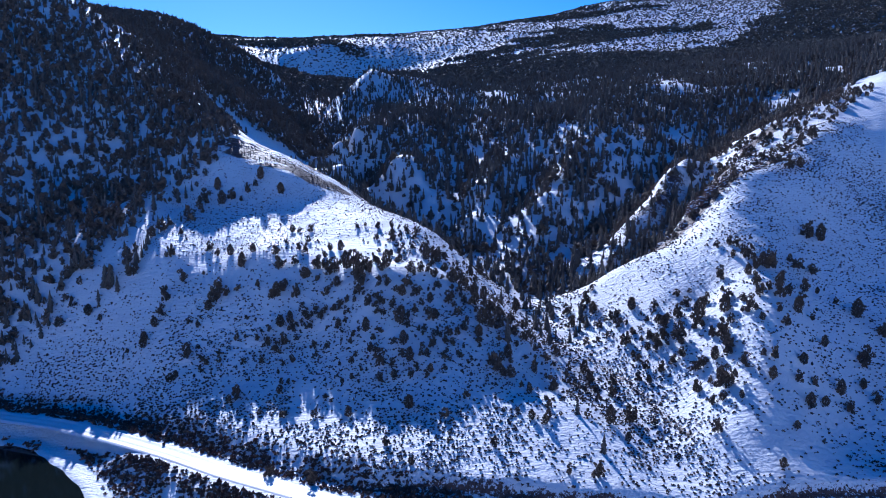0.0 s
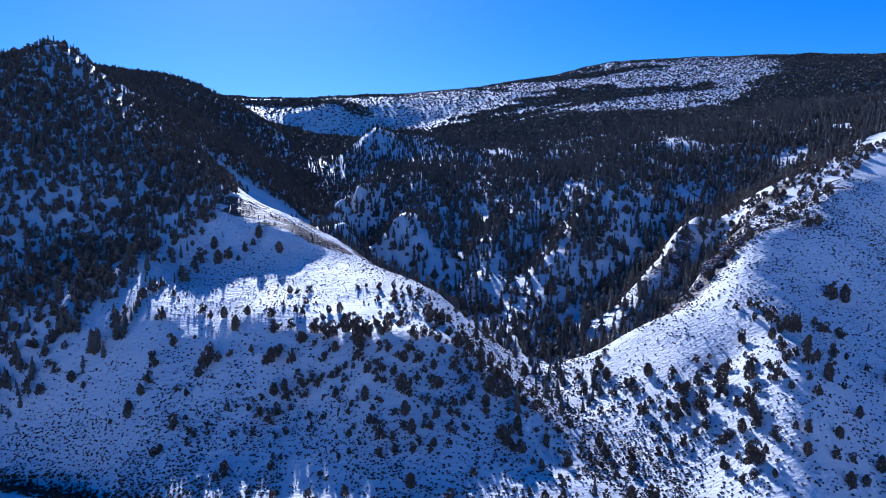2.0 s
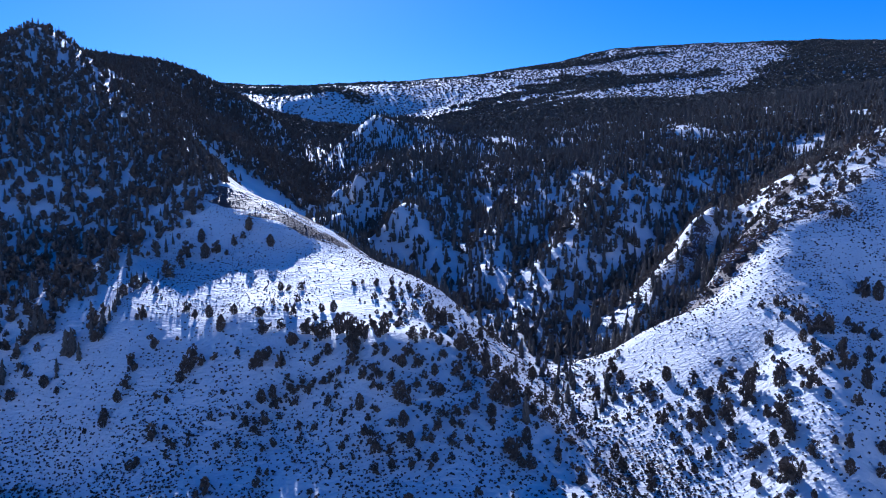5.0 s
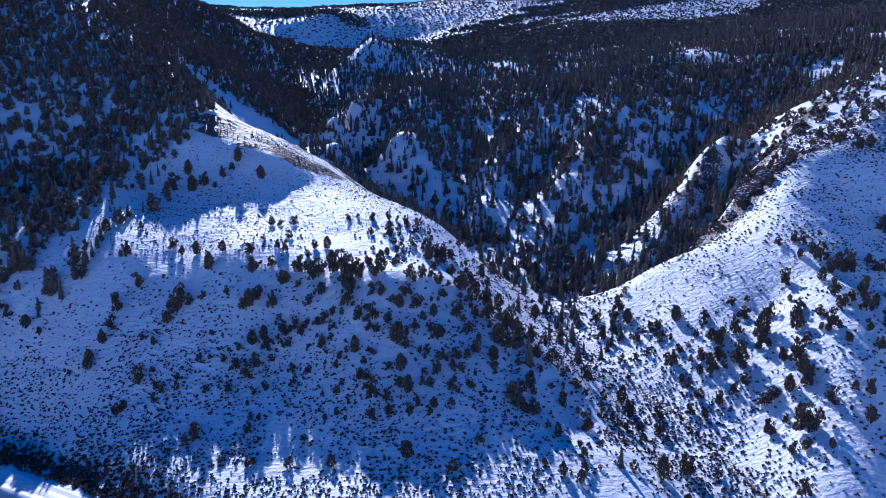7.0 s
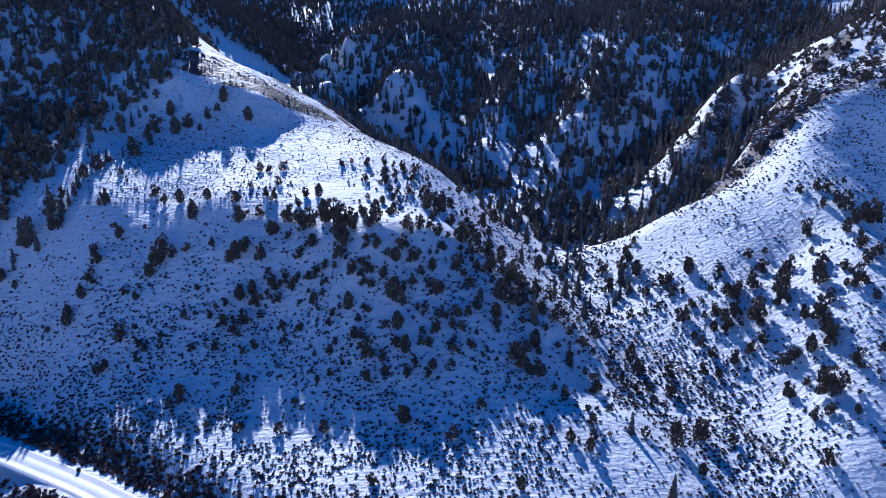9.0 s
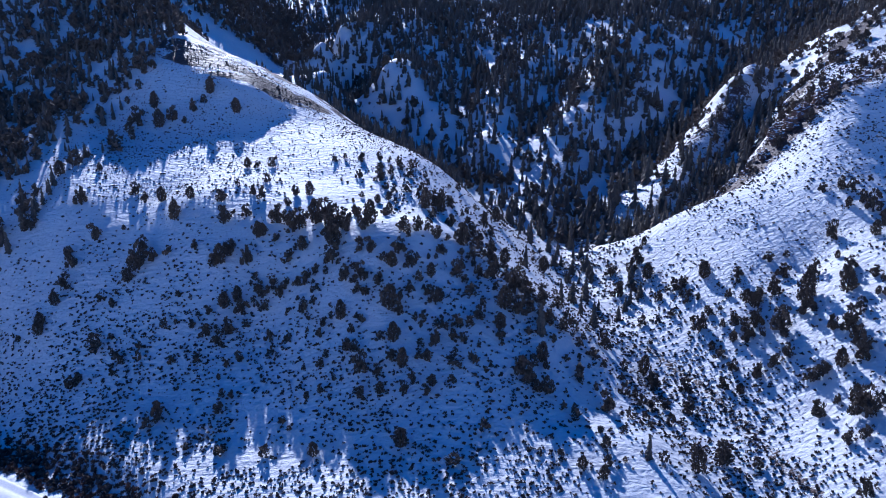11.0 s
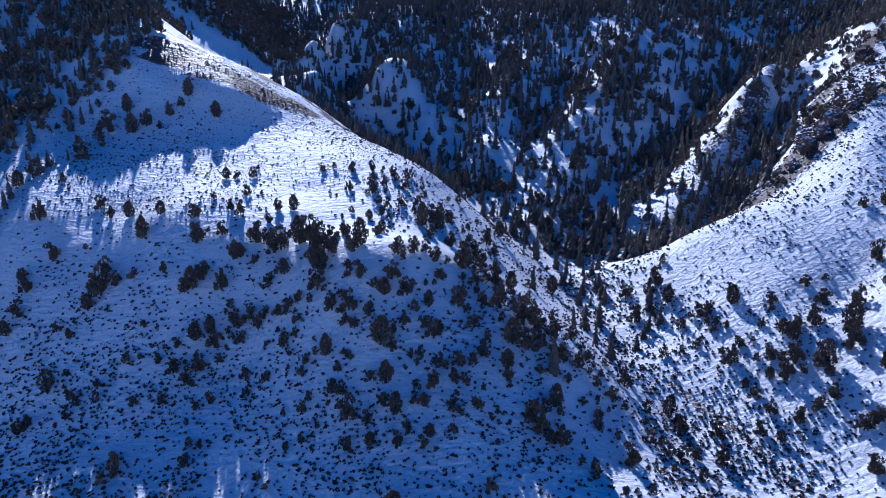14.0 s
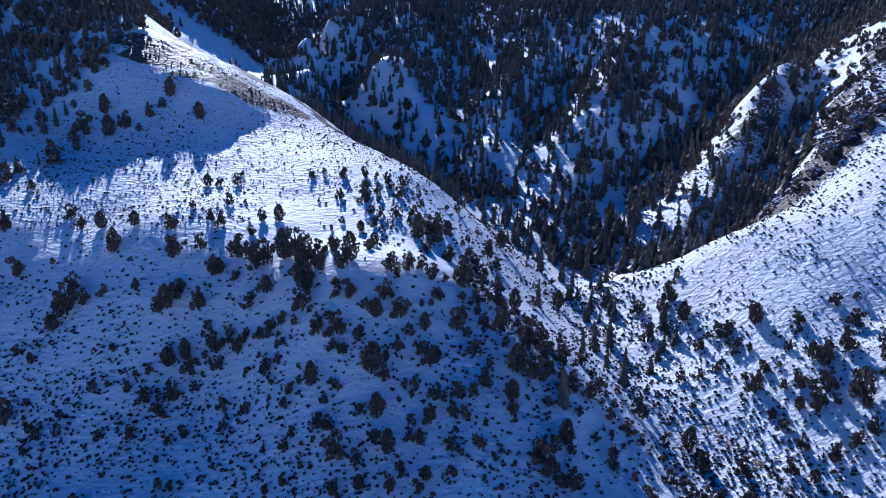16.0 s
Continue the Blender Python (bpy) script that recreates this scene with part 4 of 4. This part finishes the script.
firs = rng.uniform(0, 1, len(x)) < 0.75
scatter("canyon_firs", LOW_FIRS, x[firs], y[firs], tall[firs] * 1.2, FIR, "dense dark fir forest on the canyon's far side", "forest")
scatter("canyon_junipers", LOW_JUNIPERS, x[~firs], y[~firs], tall[~firs] * 0.8, JUNIPER, "dark junipers among the firs beyond the canyon", "forest")

# the wooded back of the spur, down to the canyon bed
x, y = jitter(-122, 10, 430, 690, 4.0)
back = y - np.interp(x, [-162, -155, -146, -132, -118, -103, -88, -72, -51, -35, -21, -8], [530, 536, 540, 543, 545, 542, 534, 520, 495, 470, 448, 428])
on = (rng.uniform(0, 1, len(x)) < 0.8 * smooth(7, 16, back)) & (y < canyon_line(x) + 2)
scatter("spur_firs", LOW_FIRS, x[on], y[on], rng.uniform(5, 11, on.sum()), FIR, "dark firs on the shaded back of the spur", "forest")

# low scrub between the firs
SCRUB = [juniper_crown(15, 0.5, 0.4, 4, width=0.5) for _ in range(6)]
x, y = jitter(-330, 420, 400, 900, 4.2)
beyond = y - canyon_line(x)
chance = 0.42 * smooth(-2, 6, beyond) * (0.4 + 0.8 * smooth(-0.3, 0.3, fbm(x, y, 18, 2, 44)))
on = (rng.uniform(0, 1, len(x)) < chance) & (np.abs(x) < 0.66 * y + 40)
scatter("canyon_scrub", SCRUB, x[on], y[on], rng.uniform(1.2, 3.4, on.sum()), JUNIPER, "low dark scrub dotting the snow between the firs", "shrubs")

# the plateau
x, y = jitter(-1100, 1900, 1150, 2700, 6.4)
closed = 1 - smooth(-60, 40, y - wood_edge(x) + 70 * fbm(x, y, 120, 3, 53))
closed = np.maximum(closed, smooth(0.45, 0.58, x / y + 0.06 * fbm(x, y, 150, 2, 54)))
band = np.maximum(fbm(x * 0.4, y * 1.4, 170, 4, 51) + 0.35 * fbm(x, y, 40, 2, 52) + 0.02, closed * (1 - 1.1 * glades(x, y)))
chance = np.clip(0.6 + 0.4 * smooth(0.0, 0.16, band), 0, 1)
on = (rng.uniform(0, 1, len(x)) < chance) & (np.abs(x) < 0.70 * y + 60)
x, y = x[on], y[on]
scatter("plateau_woods", FAR_TREES, x, y, rng.uniform(3.5, 6.5, len(x)) * (0.62 + 0.5 * smooth(0.0, 0.15, band[on])), FIR, "bands of dark woodland on the far snowy plateau", "forest", 1.3)

# firs down the bed of the canyon
s = rng.uniform(0, 1, 55)
bed = np.array(LAND["canyon floor"][4:9])
x = np.interp(s, np.linspace(0, 1, len(bed)), bed[:, 0]) + rng.normal(-1, 6, len(s))
y = np.interp(s, np.linspace(0, 1, len(bed)), bed[:, 1]) + rng.normal(0, 5, len(s))
scatter("bed_firs", [fir_crown(13, 7, 0.22, rng.uniform(0.18, 0.24)) for _ in range(4)], x, y, rng.uniform(4.5, 11, len(x)), FIR, "dark firs standing along the narrow canyon bed", "forest")

# young trees and brush on the near slopes
x, y = jitter(-110, 70, 262, 420, 4.0)
d, _ = along(LAND["spur nose"], x, y)
chance = 0.05 + 0.26 * np.exp(-(np.maximum(0, d - 4) / 20) ** 2) * (0.4 + 0.8 * smooth(-0.2, 0.3, fbm(x, y, 16, 2, 61)))
on = (rng.uniform(0, 1, len(x)) < chance) & (np.array([np.hypot(*(taken[:, :2] - (a, b)).T).min() for a, b in zip(x, y)]) > 2.2)
more_x, more_y = jitter(112, 330, 405, 600, 5.0)
d, _ = along(LAND["right crest"], more_x, more_y)
behind = more_y - np.interp(more_x, [85, 98, 114, 147, 182, 212, 250, 292, 333], [410, 404, 400, 411, 420, 434, 470, 517, 540])
chance = (behind > 5) * (more_y < canyon_line(more_x)) * (0.26 + 0.3 * smooth(480, 520, more_y) + 0.45 * smooth(0.0, 0.35, fbm(more_x, more_y, 22, 2, 62)))
pick = rng.uniform(0, 1, len(more_x)) < chance
draw_d, _ = along(LAND["draw"], more_x, more_y)
wet = (rng.uniform(0, 1, len(more_x)) < 0.8 * np.exp(-(draw_d / 7) ** 2) * (more_x > 150) + 0.25 * np.exp(-(draw_d / 14) ** 2)) & (more_x < 196) & (behind > 16) | (rng.uniform(0, 1, len(more_x)) < 0.12 * np.exp(-(along(LAND["white rib"], more_x - 8, more_y - 8)[0] / 10) ** 2))
foot_x, foot_y = jitter(80, 152, 416, 482, 3.3)
foot_d, _ = along([(84, 428, 0), (98, 435, 0), (112, 439, 0), (126, 447, 0), (138, 460, 0)], foot_x, foot_y)
behind_foot = foot_y - np.interp(foot_x, [85, 98, 114, 147, 182], [410, 404, 400, 411, 420])
foot = (rng.uniform(0, 1, len(foot_x)) < 0.8 * np.exp(-(foot_d / 12) ** 2)) & (behind_foot > 7)
scatter("gully_firs", LOW_FIRS, foot_x[foot], foot_y[foot], rng.uniform(6, 13, foot.sum()), FIR, "dark firs crowding the gully under the rock ledges", "forest")
scatter("draw_firs", LOW_FIRS, more_x[wet], more_y[wet], rng.uniform(8, 15, wet.sum()), FIR, "dark firs crowding the small draw behind the ridge", "forest")
scatter("ledge_junipers", LOW_JUNIPERS, more_x[pick], more_y[pick], rng.uniform(1.8, 5.5, pick.sum()), JUNIPER, "ragged dark junipers among the rock ledges", "shrubs")
scatter("young_junipers", LOW_JUNIPERS, x[on], y[on], rng.uniform(1.6, 4.2, on.sum()), JUNIPER, "small dark junipers scattered over the snowy spur", "shrubs")

def bush(count):
    """A low rounded clump of twigs."""
    d = rng.normal(0, 1, (count, 3))
    d = np.abs(d * (0, 0, 1)) + d * (1, 1, 0)
    d /= np.linalg.norm(d, axis=1)[:, None]
    return sprays(d * (0.36, 0.36, 0.5) * rng.uniform(0.5, 1, (count, 1)) + (rng.uniform(-.1, .1), 0, 0.12), d, 0.42, 0.6, 0.5)


BUSHES = [bush(11) for _ in range(8)]
x, y = jitter(-280, 290, 215, 500, 1.25)
road_d, _ = along(ROAD, x, y)
river_d, _ = along(RIVER, x, y)
mouth_d, _ = along(LAND["canyon floor"], x, y)
lower = 1 - smooth(-8, 34, height(x, y) + 6 * fbm(x, y, 30, 2, 71))
chance = 0.24 + 0.16 * smooth(140, 175, x) + 0.2 * smooth(55, 80, x) * smooth(385, 410, y) + 0.10 * (x < -100) * (y < 385) + 0.26 * (1 - smooth(-90, -50, x)) * (1 - smooth(335, 352, y)) + (0.64 - 0.44 * (x > 30) - 0.2 * (y < 278) * (x > -105)) * lower * (1 - 0.4 * smooth(100, 170, x)) + 0.6 * np.exp(-(mouth_d / 19) ** 2) * (y < 430)
chance = np.maximum(chance, 0.85 * np.exp(-((road_d - 13) / 7) ** 2)) * (road_d > 6.6) * (river_d > 29)
chance *= 0.35 + 0.9 * smooth(-0.3, 0.35, fbm(x, y, 12, 3, 72)) + 0.3 * fbm(x, y, 60, 2, 73)
chance *= (y - canyon_line(x) < 8) * (x > forest_edge(y) - 20)
chance *= np.where((x < -20) & (y > 365), 0.5, 1.0) * (1 - 0.95 * np.exp(-(along(LAND["knoll rim"], x, y - 8)[0] / 14) ** 2))
on = rng.uniform(0, 1, len(x)) < chance
x, y, road_d = x[on], y[on], road_d[on]
scatter("sagebrush", BUSHES, x, y, rng.uniform(0.45, 1.25, len(x)) * (1 + 0.9 * np.exp(-((road_d - 12) / 7) ** 2)), SAGE, "low grey-brown sagebrush dotted over the snow", "shrubs", 1.15)

x, y = jitter(-300, 60, 205, 345, 1.7)
road_d, _ = along(ROAD, x, y)
river_d, _ = along(RIVER, x, y)
above = height(x, y) > -20.5
chance = np.where(above, 0.75 * (1 - smooth(9, 24, road_d)), 0.7 * smooth(-0.35, 0.1, fbm(x, y, 10, 2, 91))) * (road_d > 6.0) * (river_d > np.where(x < -172, 19, 27))
on = rng.uniform(0, 1, len(x)) < chance * (road_d < 45)
scatter("willow_brush", BUSHES, x[on], y[on], rng.uniform(0.8, 2.2, on.sum()), WILLOW, "leafless reddish-brown willow brush beside the road and river", "shrubs", 1.0)

# dead grass tufts on the open white slopes
TUFTS = [sprays(rng.normal(0, 0.25, (6, 3)) * (1, 1, 0.3) + (0, 0, 0.3), rng.normal(0, 0.5, (6, 3)) + (0, 0, 0.8), 0.7, 0.4) for _ in range(5)]
x, y = jitter(-175, 300, 330, 512, 1.3)
chance = np.where(x < 0, 0.75 * smooth(368, 392, y), 0.45 * smooth(85, 110, x)) * (y < canyon_line(x)) * (0.3 + 0.9 * smooth(-0.3, 0.3, fbm(x, y, 14, 2, 95)))
chance *= (x > forest_edge(y) - 5) * (along(LAND["knoll rim"], x, y)[0] > 22)
on = rng.uniform(0, 1, len(x)) < chance
scatter("grass_tufts", TUFTS, x[on], y[on], rng.uniform(0.25, 0.55, on.sum()), SAGE, "small dry grass tufts poking through the snow", "grass", 1.2)

# loose stones of the scree bands and ledges
corner = np.array([(1, 0, 0), (0, 1, 0), (-1, 0, 0), (0, -1, 0), (0, 0, 0.8), (0, 0, -0.5)], float)
faces = [(0, 1, 4), (1, 2, 4), (2, 3, 4), (3, 0, 4), (1, 0, 5), (2, 1, 5), (3, 2, 5), (0, 3, 5)]
STONES = []
for k in range(6):
    lump = corner * rng.uniform(0.55, 1.35, (6, 3)) + rng.normal(0, 0.12, (6, 3))
    STONES.append(np.array([[lump[i] for i in f] for f in faces]))
x, y = jitter(-165, 260, 400, 515, 1.3)
chance = 0.75 * np.exp(-(along(BALD, x, y)[0] / 8) ** 2) * smooth(-0.25, 0.25, fbm(x * 0.5 + y * 0.3, y * 1.6, 9, 3, 81)) + 0.6 * np.exp(-(along(CRAGS, x, y)[0] / 12) ** 2) * smooth(-0.3, 0.3, fbm(x, y, 8, 2, 97))
chance *= y > np.interp(x, [85, 98, 114, 147, 182, 212, 250, 292], [412, 406, 402, 413, 422, 436, 472, 519]) * (x > 60)
on = rng.uniform(0, 1, len(x)) < chance
scatter("scree_stones", STONES, x[on], y[on], rng.uniform(0.25, 0.95, on.sum()) ** 1.3, ROCK, "scattered dark stones on the bare ledges", "stones", 1.1, 0.0)
